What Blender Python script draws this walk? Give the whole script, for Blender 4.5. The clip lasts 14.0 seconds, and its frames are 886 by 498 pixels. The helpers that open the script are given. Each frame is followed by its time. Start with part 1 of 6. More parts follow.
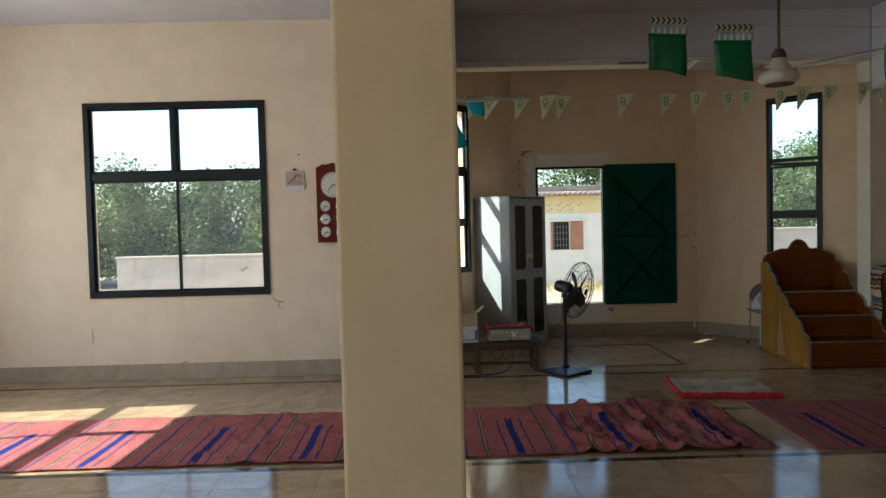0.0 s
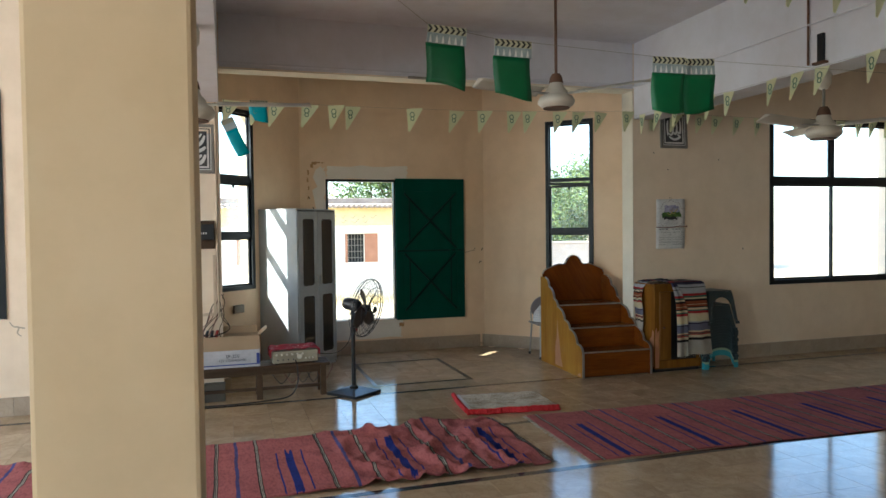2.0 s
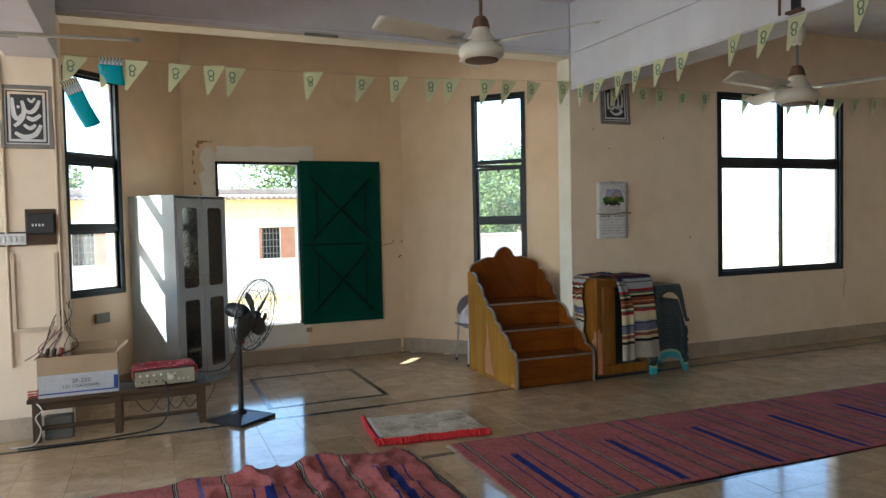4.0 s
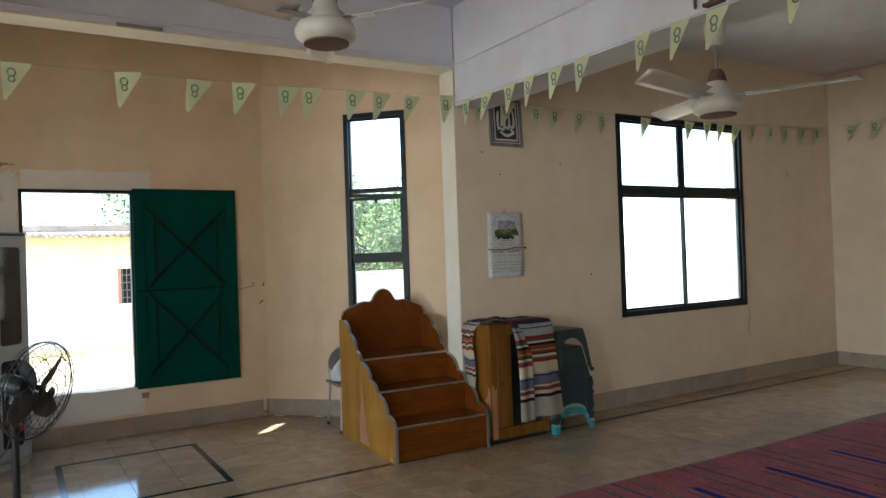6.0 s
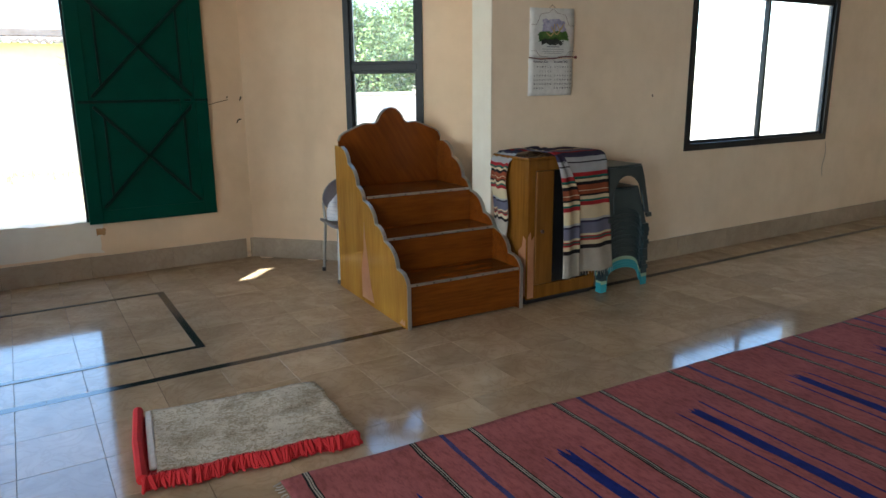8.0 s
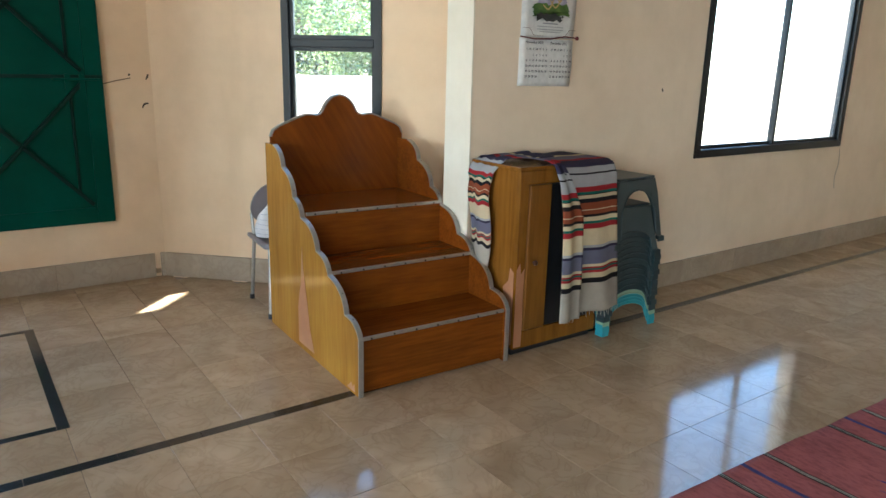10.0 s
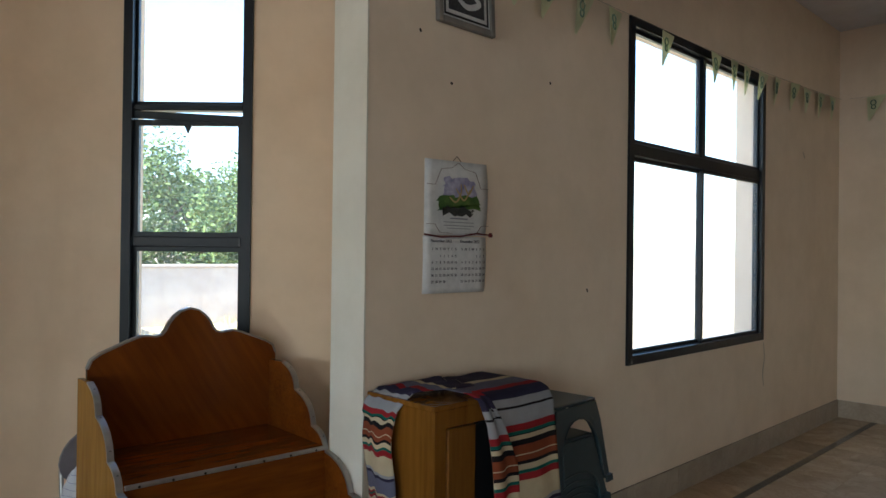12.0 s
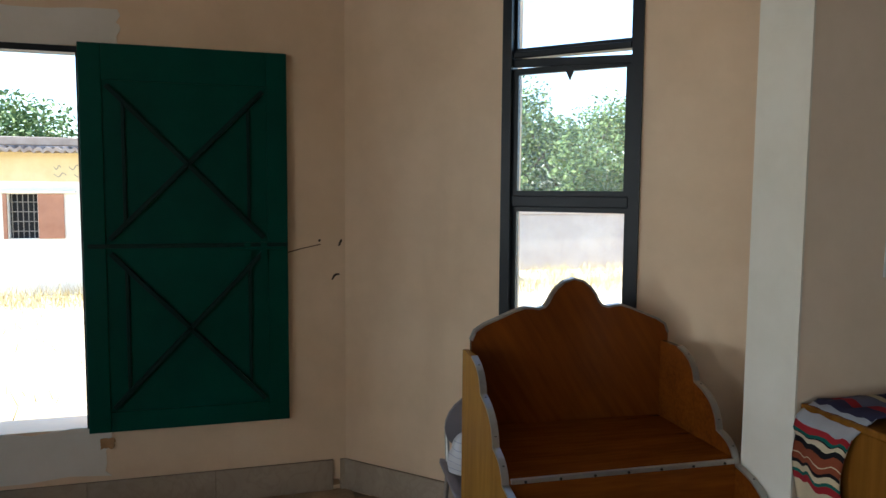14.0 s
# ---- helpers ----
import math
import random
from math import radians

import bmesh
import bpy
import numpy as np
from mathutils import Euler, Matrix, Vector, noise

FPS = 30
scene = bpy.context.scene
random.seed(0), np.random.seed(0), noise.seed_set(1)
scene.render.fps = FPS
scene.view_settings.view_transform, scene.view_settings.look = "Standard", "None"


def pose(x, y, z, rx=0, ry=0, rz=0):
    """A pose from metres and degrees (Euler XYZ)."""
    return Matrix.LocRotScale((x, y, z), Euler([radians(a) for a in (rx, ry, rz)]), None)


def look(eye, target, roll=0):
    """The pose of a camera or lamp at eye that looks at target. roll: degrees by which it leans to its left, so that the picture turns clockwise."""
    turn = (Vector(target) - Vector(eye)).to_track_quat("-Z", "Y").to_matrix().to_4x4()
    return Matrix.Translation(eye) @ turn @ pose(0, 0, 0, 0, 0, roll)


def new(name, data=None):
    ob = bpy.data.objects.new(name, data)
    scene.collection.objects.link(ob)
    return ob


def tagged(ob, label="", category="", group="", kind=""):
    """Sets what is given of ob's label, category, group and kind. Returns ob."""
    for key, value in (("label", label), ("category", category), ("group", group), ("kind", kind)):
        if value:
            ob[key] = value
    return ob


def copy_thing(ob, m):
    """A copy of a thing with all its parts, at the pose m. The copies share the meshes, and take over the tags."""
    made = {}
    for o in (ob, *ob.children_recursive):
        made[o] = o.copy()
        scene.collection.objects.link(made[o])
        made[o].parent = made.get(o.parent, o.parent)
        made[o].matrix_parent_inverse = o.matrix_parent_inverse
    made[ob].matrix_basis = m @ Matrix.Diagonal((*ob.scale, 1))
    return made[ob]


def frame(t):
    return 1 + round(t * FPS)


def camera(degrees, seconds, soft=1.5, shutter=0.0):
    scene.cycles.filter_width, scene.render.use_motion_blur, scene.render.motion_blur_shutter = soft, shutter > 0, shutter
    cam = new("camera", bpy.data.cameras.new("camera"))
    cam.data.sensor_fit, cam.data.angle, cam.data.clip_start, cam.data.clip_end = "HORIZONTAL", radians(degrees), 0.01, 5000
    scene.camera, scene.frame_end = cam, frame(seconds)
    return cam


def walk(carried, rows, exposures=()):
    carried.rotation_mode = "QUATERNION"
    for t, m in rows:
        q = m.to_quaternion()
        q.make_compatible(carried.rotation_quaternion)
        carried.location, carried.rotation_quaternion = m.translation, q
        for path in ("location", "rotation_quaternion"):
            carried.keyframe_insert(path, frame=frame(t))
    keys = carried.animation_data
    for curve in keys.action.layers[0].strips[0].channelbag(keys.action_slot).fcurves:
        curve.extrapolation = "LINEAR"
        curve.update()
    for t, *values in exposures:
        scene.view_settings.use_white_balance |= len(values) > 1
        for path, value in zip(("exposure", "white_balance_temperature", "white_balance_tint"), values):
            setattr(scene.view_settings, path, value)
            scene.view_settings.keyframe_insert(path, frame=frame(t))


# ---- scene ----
cam = camera(64.6, 14.0)
PATH = [
    (0, (0.764, 0.62, 1.573), (0.794, 2.618, 1.499), -1.4),
    (0.5, (0.723, 0.527, 1.608), (1.086, 2.49, 1.492), -2.2),
    (1, (0.743, 0.517, 1.574), (1.232, 2.456, 1.574), -1.8),
    (1.5, (0.837, 0.734, 1.659), (1.274, 2.683, 1.751), -1.6),
    (2, (0.913, 0.914, 1.616), (1.507, 2.823, 1.561), -0.7),
    (2.5, (0.992, 1.169, 1.582), (1.859, 2.967, 1.467), -0.7),
    (2.7, (1.0, 1.278, 1.551), (1.875, 3.072, 1.44), -1.2),
    (5, (1.869, 2.42, 1.58), (2.591, 4.284, 1.522), -0.9),
    (5.5, (1.973, 2.631, 1.586), (3.024, 4.332, 1.555), -2.0),
    (6, (2.146, 2.873, 1.572), (3.185, 4.582, 1.591), -2.0),
    (6.5, (2.356, 3.14, 1.458), (3.145, 4.97, 1.287), 1.5),
    (7, (2.44, 3.462, 1.481), (3.437, 5.151, 1.089), -0.6),
    (9.5, (3.079, 4.852, 1.438), (4.089, 6.502, 0.931), -0.5),
    (10, (3.172, 5.069, 1.444), (4.298, 6.644, 0.944), 1.4),
    (10.5, (3.266, 5.266, 1.452), (4.481, 6.77, 0.94), -1.1),
    (11, (3.527, 5.49, 1.436), (4.691, 7.06, 1.016), -1.5),
    (11.5, (3.658, 5.591, 1.509), (4.918, 7.103, 1.156), 0.5),
    (12, (3.712, 5.787, 1.538), (5.103, 7.225, 1.548), 0.7),
    (12.5, (3.743, 5.924, 1.543), (4.975, 7.497, 1.623), -0.0),
    (13, (3.792, 6.105, 1.651), (4.753, 7.852, 1.81), -1.4),
    (13.5, (3.875, 6.242, 1.61), (4.626, 8.088, 1.766), -2.0),
    (14, (3.823, 6.283, 1.612), (4.364, 8.202, 1.451), 0.45),
]
EXPOSURES = [(0, 1.35, 5900, -1), (0.5, 1.90, 5900, -1), (1, 2.32, 5900, -1), (1.5, 2.47, 5950, -1), (2, 2.47, 5750, -1), (2.5, 2.52, 5700, -2), (5, 2.72, 5650, 0), (5.5, 2.57, 5650, 0), (6, 2.74, 5650, 0), (6.5, 2.67, 5650, 0), (7, 2.62, 5650, 0), (9.5, 3.66, 5650, 0), (10, 3.61, 5600, -1), (11, 3.48, 5600, -1), (11.5, 3.05, 5500, 0), (12, 2.32, 5600, 2), (12.5, 1.80, 5550, 2), (13, 2.25, 5650, 4), (13.5, 2.25, 5700, 5), (14, 2.15, 5600, 3)]
walk(cam, [(t, look(eye, target, roll)) for t, eye, target, roll in PATH], EXPOSURES)

# ---- light ----
world = bpy.data.worlds.new("world")
scene.world = world
world.use_nodes = True
wn = world.node_tree.nodes
sky = wn.new("ShaderNodeTexSky")
sky.sky_type, sky.sun_disc = "NISHITA", False
SUN_TAN, SUN_DY = 0.87, 0.055
sky.sun_elevation = math.atan(SUN_TAN)
sky.sun_rotation = radians(-90)
wn["Background"].inputs[1].default_value = 0.15
world.node_tree.links.new(sky.outputs[0], wn["Background"].inputs[0])
sun = new("sun", bpy.data.lights.new("sun", "SUN"))
sun.data.energy, sun.data.angle, sun.data.color = 5.0, radians(0.55), (1.0, 0.93, 0.82)
sun.matrix_world = look((-20, 0, 20 * SUN_TAN), (0, 20 * SUN_DY, 0))


def sky_fill_lamp(x, y, z, turn, w, h, watts):
    """An added area lamp in an unseen opening, standing in for sky light."""
    lamp = new("sky_fill_light", bpy.data.lights.new("sky_fill_light", "AREA"))
    lamp.data.shape, lamp.data.size, lamp.data.size_y, lamp.data.energy = "RECTANGLE", w, h, watts
    lamp.data.color = (0.93, 0.97, 1.0)
    lamp.matrix_world = pose(x, y, z, 90, 0, turn)
    return lamp


# ---- materials ----
def nodes_of(name):
    m = bpy.data.materials.new(name)
    m.use_nodes = True
    t = m.node_tree
    return m, t, t.nodes["Principled BSDF"]


def ramp(t, fac, stops):
    r = t.nodes.new("ShaderNodeValToRGB")
    e = r.color_ramp.elements
    while len(e) < len(stops):
        e.new(0.5)
    for k, (p, c) in enumerate(stops):
        e[k].position, e[k].color = p, (*c, 1)
    t.links.new(fac, r.inputs[0])
    return r.outputs[0]


def mix(t, fac, a, b, mode="MIX"):
    n = t.nodes.new("ShaderNodeMix")
    n.data_type, n.blend_type = "RGBA", mode
    for sock, v in ((n.inputs[0], fac), (n.inputs[6], a), (n.inputs[7], b)):
        if isinstance(v, (int, float)):
            sock.default_value = v
        elif isinstance(v, tuple):
            sock.default_value = (*v, 1)
        else:
            t.links.new(v, sock)
    return n.outputs[2]


def tex_noise(t, scale, detail=4.0, rough=0.55, stretch=None, space="Object"):
    co = t.nodes.new("ShaderNodeTexCoord").outputs[space]
    if stretch:
        mp = t.nodes.new("ShaderNodeMapping")
        mp.inputs["Scale"].default_value = stretch
        t.links.new(co, mp.inputs[0])
        co = mp.outputs[0]
    n = t.nodes.new("ShaderNodeTexNoise")
    n.inputs["Scale"].default_value, n.inputs["Detail"].default_value, n.inputs["Roughness"].default_value = scale, detail, rough
    t.links.new(co, n.inputs["Vector"])
    return n.outputs["Fac"]


def bump(t, b, height, strength=0.2, dist=0.01):
    n = t.nodes.new("ShaderNodeBump")
    n.inputs["Strength"].default_value, n.inputs["Distance"].default_value = strength, dist
    t.links.new(height, n.inputs["Height"])
    t.links.new(n.outputs[0], b.inputs["Normal"])


def paint(name, a, b_, rough=0.6, scale=3.0, fine=60.0, bumpy=0.15, metal=0.0, stretch=None, spec=0.5):
    """A painted or plain surface with two scales of variation."""
    m, t, b = nodes_of(name)
    big = tex_noise(t, scale, 5, 0.6, stretch)
    small = tex_noise(t, fine, 3)
    col = ramp(t, big, ((0.3, a), (0.72, b_)))
    dark = tuple(c * 0.8 for c in a)
    f = t.nodes.new("ShaderNodeMath")
    f.operation, f.inputs[1].default_value = "MULTIPLY", 0.25
    t.links.new(small, f.inputs[0])
    t.links.new(mix(t, f.outputs[0], col, dark), b.inputs["Base Color"])
    b.inputs["Roughness"].default_value, b.inputs["Metallic"].default_value = rough, metal
    b.inputs["Specular IOR Level"].default_value = spec
    if bumpy:
        bump(t, b, small, bumpy, 0.004)
    return m


def plaster(name, a, b_, stain):
    m, t, b = nodes_of(name)
    big = tex_noise(t, 0.7, 6, 0.62)
    streak = tex_noise(t, 1.0, 5, 0.6, (3.0, 3.0, 0.35))
    fine = tex_noise(t, 45, 4)
    col = ramp(t, big, ((0.34, a), (0.64, b_)))
    blot = ramp(t, tex_noise(t, 3.2, 5, 0.65), ((0.36, (0.93, 0.92, 0.90)), (0.62, (1, 1, 1))))
    col = mix(t, 1.0, col, blot, "MULTIPLY")
    st = ramp(t, streak, ((0.58, (0, 0, 0)), (0.80, (1, 1, 1))))
    f = t.nodes.new("ShaderNodeMath")
    f.operation, f.inputs[1].default_value = "MULTIPLY", 0.42
    t.links.new(st, f.inputs[0])
    t.links.new(mix(t, f.outputs[0], col, stain), b.inputs["Base Color"])
    b.inputs["Roughness"].default_value = 0.75
    b.inputs["Specular IOR Level"].default_value = 0.3
    bump(t, b, fine, 0.12, 0.004)
    return m


def wood(name, light, dark, rough=0.35, along="Z", size=1.0):
    m, t, b = nodes_of(name)
    s = {"X": (0.8, 9, 9), "Y": (9, 0.8, 9), "Z": (9, 9, 0.8)}[along]
    s = tuple(v * size for v in s)
    g = tex_noise(t, 1.6, 6, 0.6, s)
    g2 = tex_noise(t, 9, 3, 0.5, s)
    patch = tex_noise(t, 2.2, 3)
    col = ramp(t, g, ((0.3, dark), (0.7, light)))
    col = mix(t, 0.35, col, ramp(t, g2, ((0.35, dark), (0.65, light))))
    col = mix(t, 0.3, col, ramp(t, patch, ((0.3, dark), (0.7, light))))
    t.links.new(col, b.inputs["Base Color"])
    b.inputs["Roughness"].default_value = rough
    b.inputs["Specular IOR Level"].default_value = 0.22
    bump(t, b, g2, 0.06, 0.003)
    return m


def plain(name, c, rough=0.5, metal=0.0, spec=0.5):
    m, t, b = nodes_of(name)
    n = tex_noise(t, 35, 3)
    t.links.new(ramp(t, n, ((0.3, tuple(v * 0.85 for v in c)), (0.7, c))), b.inputs["Base Color"])
    b.inputs["Roughness"].default_value, b.inputs["Metallic"].default_value = rough, metal
    b.inputs["Specular IOR Level"].default_value = spec
    return m


def marble(name, a, b_, vein, rough=0.065):
    m, t, b = nodes_of(name)
    info = t.nodes.new("ShaderNodeObjectInfo")
    geo = t.nodes.new("ShaderNodeNewGeometry")
    co = t.nodes.new("ShaderNodeTexCoord")
    add = t.nodes.new("ShaderNodeMath")
    t.links.new(info.outputs["Random"], add.inputs[0])
    t.links.new(geo.outputs["Random Per Island"], add.inputs[1])
    sc = t.nodes.new("ShaderNodeMath")
    sc.operation, sc.inputs[1].default_value = "MULTIPLY", 37.0
    t.links.new(add.outputs[0], sc.inputs[0])
    comb = t.nodes.new("ShaderNodeCombineXYZ")
    t.links.new(sc.outputs[0], comb.inputs[0])
    t.links.new(sc.outputs[0], comb.inputs[2])
    va = t.nodes.new("ShaderNodeVectorMath")
    t.links.new(geo.outputs["Position"], va.inputs[0])
    t.links.new(comb.outputs[0], va.inputs[1])
    n = t.nodes.new("ShaderNodeTexNoise")
    n.inputs["Scale"].default_value, n.inputs["Detail"].default_value, n.inputs["Distortion"].default_value = 3.0, 6, 1.3
    t.links.new(va.outputs[0], n.inputs["Vector"])
    w = t.nodes.new("ShaderNodeTexNoise")
    w.inputs["Scale"].default_value, w.inputs["Detail"].default_value, w.inputs["Distortion"].default_value = 5.0, 4, 2.5
    t.links.new(va.outputs[0], w.inputs["Vector"])
    col = ramp(t, n.outputs["Fac"], ((0.3, a), (0.7, b_)))
    vn = ramp(t, w.outputs["Fac"], ((0.45, (0, 0, 0)), (0.5, (1, 1, 1)), (0.57, (0, 0, 0))))
    vf = t.nodes.new("ShaderNodeMath")
    vf.operation, vf.inputs[1].default_value = "MULTIPLY", 0.24
    t.links.new(vn, vf.inputs[0])
    col = mix(t, vf.outputs[0], col, vein)
    tone = ramp(t, add.outputs[0], ((0.0, (0.80, 0.78, 0.75)), (0.5, (1.0, 0.98, 0.95)), (1.0, (0.88, 0.87, 0.86))))
    t.links.new(mix(t, 1.0, col, tone, "MULTIPLY"), b.inputs["Base Color"])
    haze = tex_noise(t, 1.7, 5, 0.6)
    t.links.new(ramp(t, haze, ((0.3, (rough, rough, rough)), (0.75, (rough * 2.2,) * 3))), b.inputs["Roughness"])
    bump(t, b, tex_noise(t, 2.2, 2), 0.05, 0.01)
    return m


def glass(name, tint=(1, 1, 1), dirt=0.16):
    m, t, b = nodes_of(name)
    out = t.nodes["Material Output"]
    tr = t.nodes.new("ShaderNodeBsdfTransparent")
    tr.inputs[0].default_value = (*tint, 1)
    gl = t.nodes.new("ShaderNodeBsdfGlossy")
    gl.inputs["Roughness"].default_value = 0.03
    df = t.nodes.new("ShaderNodeBsdfDiffuse")
    df.inputs[0].default_value = (0.75, 0.73, 0.7, 1)
    lw = t.nodes.new("ShaderNodeLayerWeight")
    fr = t.nodes.new("ShaderNodeMath")
    fr.operation, fr.inputs[1].default_value = "POWER", 4.0
    t.links.new(lw.outputs["Facing"], fr.inputs[0])
    a, c = t.nodes.new("ShaderNodeMixShader"), t.nodes.new("ShaderNodeMixShader")
    f = t.nodes.new("ShaderNodeMath")
    f.operation, f.inputs[1].default_value = "MULTIPLY", dirt * 2
    t.links.new(tex_noise(t, 3, 5, 0.65), f.inputs[0])
    tl_ = t.nodes.new("ShaderNodeBsdfTranslucent")
    tl_.inputs[0].default_value = (0.80, 0.79, 0.76, 1)
    dust = t.nodes.new("ShaderNodeMixShader")
    dust.inputs[0].default_value = 0.7
    t.links.new(df.outputs[0], dust.inputs[1])
    t.links.new(tl_.outputs[0], dust.inputs[2])
    t.links.new(f.outputs[0], a.inputs[0])
    t.links.new(tr.outputs[0], a.inputs[1])
    t.links.new(dust.outputs[0], a.inputs[2])
    t.links.new(fr.outputs[0], c.inputs[0])
    t.links.new(a.outputs[0], c.inputs[1])
    t.links.new(gl.outputs[0], c.inputs[2])
    t.links.new(c.outputs[0], out.inputs[0])
    return m


CREAM = plaster("cream_wall_paint", (0.80, 0.655, 0.495), (0.86, 0.72, 0.56), (0.69, 0.55, 0.41))
PEACH = plaster("peach_wall_paint", (0.80, 0.60, 0.40), (0.85, 0.665, 0.47), (0.68, 0.50, 0.33))
WHITEWASH = plaster("lavender_whitewash", (0.66, 0.65, 0.70), (0.73, 0.72, 0.76), (0.50, 0.48, 0.51))
PATCHED = plaster("patched_cement", (0.80, 0.74, 0.65), (0.85, 0.80, 0.72), (0.70, 0.62, 0.52))
MARBLE = marble("beige_marble", (0.37, 0.265, 0.16), (0.52, 0.395, 0.26), (0.24, 0.155, 0.085), 0.07)
SKIRT = marble("grey_beige_marble", (0.40, 0.325, 0.24), (0.50, 0.415, 0.32), (0.27, 0.20, 0.14), 0.3)
DARK_STONE = paint("dark_slate", (0.018, 0.017, 0.018), (0.04, 0.037, 0.036), 0.15, 5, 40, 0.03)
GROUT = plain("grout", (0.20, 0.15, 0.10), 0.6)
FRAME = paint("black_window_paint", (0.003, 0.005, 0.007), (0.009, 0.012, 0.016), 0.4, 4, 50, 0.05, spec=0.3)
GLASS = glass("window_glass", (1, 1, 1), 0.06)
GREEN = paint("dark_green_paint", (0.001, 0.052, 0.034), (0.002, 0.072, 0.050), 0.5, 3, 40, 0.08, spec=0.12)
WOOD = wood("golden_plywood", (0.25, 0.070, 0.007), (0.08, 0.018, 0.003), 0.2, "X")
WOODD = wood("diagonal_plywood", (0.23, 0.060, 0.006), (0.085, 0.018, 0.003), 0.2, "X", 0.6)
for n in WOODD.node_tree.nodes:
    if n.type == "MAPPING":
        n.vector_type = "TEXTURE"
        n.inputs["Scale"].default_value = [1 / v for v in n.inputs["Scale"].default_value]
        n.inputs["Rotation"].default_value = (0, radians(58), 0)
WOODV = wood("yellow_veneer", (0.44, 0.225, 0.035), (0.21, 0.085, 0.012), 0.18, "Z", 0.7)
RAWWOOD = paint("bare_reddish_ply", (0.34, 0.14, 0.06), (0.46, 0.22, 0.11), 0.6, 6, 60, 0.1)
ALU = plain("aluminium_strip", (0.42, 0.40, 0.37), 0.4, 0.8)
SCREW = plain("dark_screw", (0.03, 0.03, 0.03), 0.5, 0.5)
STEEL = paint("grey_painted_steel", (0.34, 0.365, 0.38), (0.44, 0.465, 0.48), 0.4, 3, 50, 0.04)
CASTBLACK = plain("black_enamel_and_recess_shade", (0.012, 0.013, 0.015), 0.35)
OLDWOOD = wood("old_bench_wood", (0.10, 0.06, 0.033), (0.045, 0.025, 0.014), 0.6, "X")
FANWHITE = paint("cream_fan_enamel", (0.55, 0.50, 0.42), (0.68, 0.63, 0.54), 0.35, 5, 40, 0.03)
RUST = paint("brown_rusty_metal", (0.10, 0.045, 0.025), (0.16, 0.08, 0.045), 0.7, 9, 70, 0.2)
OFFWHITE = plaster("pale_primer_paint", (0.76, 0.70, 0.58), (0.82, 0.77, 0.66), (0.64, 0.57, 0.46))
# darker copy of the shutter green, shadow along the braces put into the colour
DKGREEN = paint("shaded_green_paint", (0.0008, 0.016, 0.012), (0.002, 0.03, 0.022), 0.5, 6, 40, 0.08, spec=0.2)
TAN = plaster("tan_pillar_paint", (0.66, 0.49, 0.30), (0.72, 0.555, 0.365), (0.52, 0.38, 0.24))
CARD = paint("brown_cardboard", (0.36, 0.25, 0.15), (0.44, 0.31, 0.19), 0.8, 4, 60, 0.05)
PAPER = plain("white_paper", (0.74, 0.73, 0.71), 0.7)
INK = plain("dark_ink", (0.03, 0.03, 0.05), 0.7)


# ---- builders ----
def quad_box(bm, x0, x1, y0, y1, z0, z1, m=None):
    vs = [bm.verts.new(Vector((x, y, z)) if m is None else m @ Vector((x, y, z))) for x in (x0, x1) for y in (y0, y1) for z in (z0, z1)]
    for f in ((0, 1, 3, 2), (4, 6, 7, 5), (0, 4, 5, 1), (2, 3, 7, 6), (0, 2, 6, 4), (1, 5, 7, 3)):
        bm.faces.new([vs[k] for k in f])
    return vs


def soft_box(x0, x1, y0, y1, z0, z1, r=0.004, seg=1, m=None):
    bm = bmesh.new()
    quad_box(bm, x0, x1, y0, y1, z0, z1, m)
    bmesh.ops.recalc_face_normals(bm, faces=bm.faces)
    if r:
        bmesh.ops.bevel(bm, geom=bm.edges[:], offset=r, segments=seg, affect="EDGES", profile=0.6)
    return bm


def tube(bm, pts, r, n=8, caps=True):
    """A round bar along a line of points; r may be one radius or one for each point."""
    pts = [Vector(p) for p in pts]
    rs = r if isinstance(r, (list, tuple)) else [r] * len(pts)
    rings = []
    side = None
    for k, p in enumerate(pts):
        d = (pts[min(k + 1, len(pts) - 1)] - pts[max(k - 1, 0)]).normalized()
        if side is None:
            side = d.orthogonal().normalized()
        side = (side - d * side.dot(d)).normalized()
        up = d.cross(side)
        rings.append([bm.verts.new(p + rs[k] * (math.cos(a) * side + math.sin(a) * up)) for a in [2 * math.pi * j / n for j in range(n)]])
    for a, b in zip(rings, rings[1:]):
        for j in range(n):
            bm.faces.new((a[j], a[(j + 1) % n], b[(j + 1) % n], b[j]))
    if caps:
        bm.faces.new(rings[0][::-1])
        bm.faces.new(rings[-1])


def lathe(bm, prof, n=24, m=None):
    """A turned shape from (radius, height) pairs."""
    m = m or Matrix()
    rings = [[bm.verts.new(m @ Vector((r * math.cos(2 * math.pi * j / n), r * math.sin(2 * math.pi * j / n), z))) for j in range(n)] for r, z in prof]
    for a, b in zip(rings, rings[1:]):
        for j in range(n):
            bm.faces.new((a[j], a[(j + 1) % n], b[(j + 1) % n], b[j]))
    bm.faces.new(rings[0][::-1])
    bm.faces.new(rings[-1])


def slab(bm, outline, depth, m=None):
    """A plate with the outline (x, z), from y = 0 to depth."""
    m = m or Matrix()
    a = [bm.verts.new(m @ Vector((x, 0, z))) for x, z in outline]
    b = [bm.verts.new(m @ Vector((x, depth, z))) for x, z in outline]
    bm.faces.new(a)
    bm.faces.new(b[::-1])
    n = len(a)
    for j in range(n):
        bm.faces.new((a[j], b[j], b[(j + 1) % n], a[(j + 1) % n]))


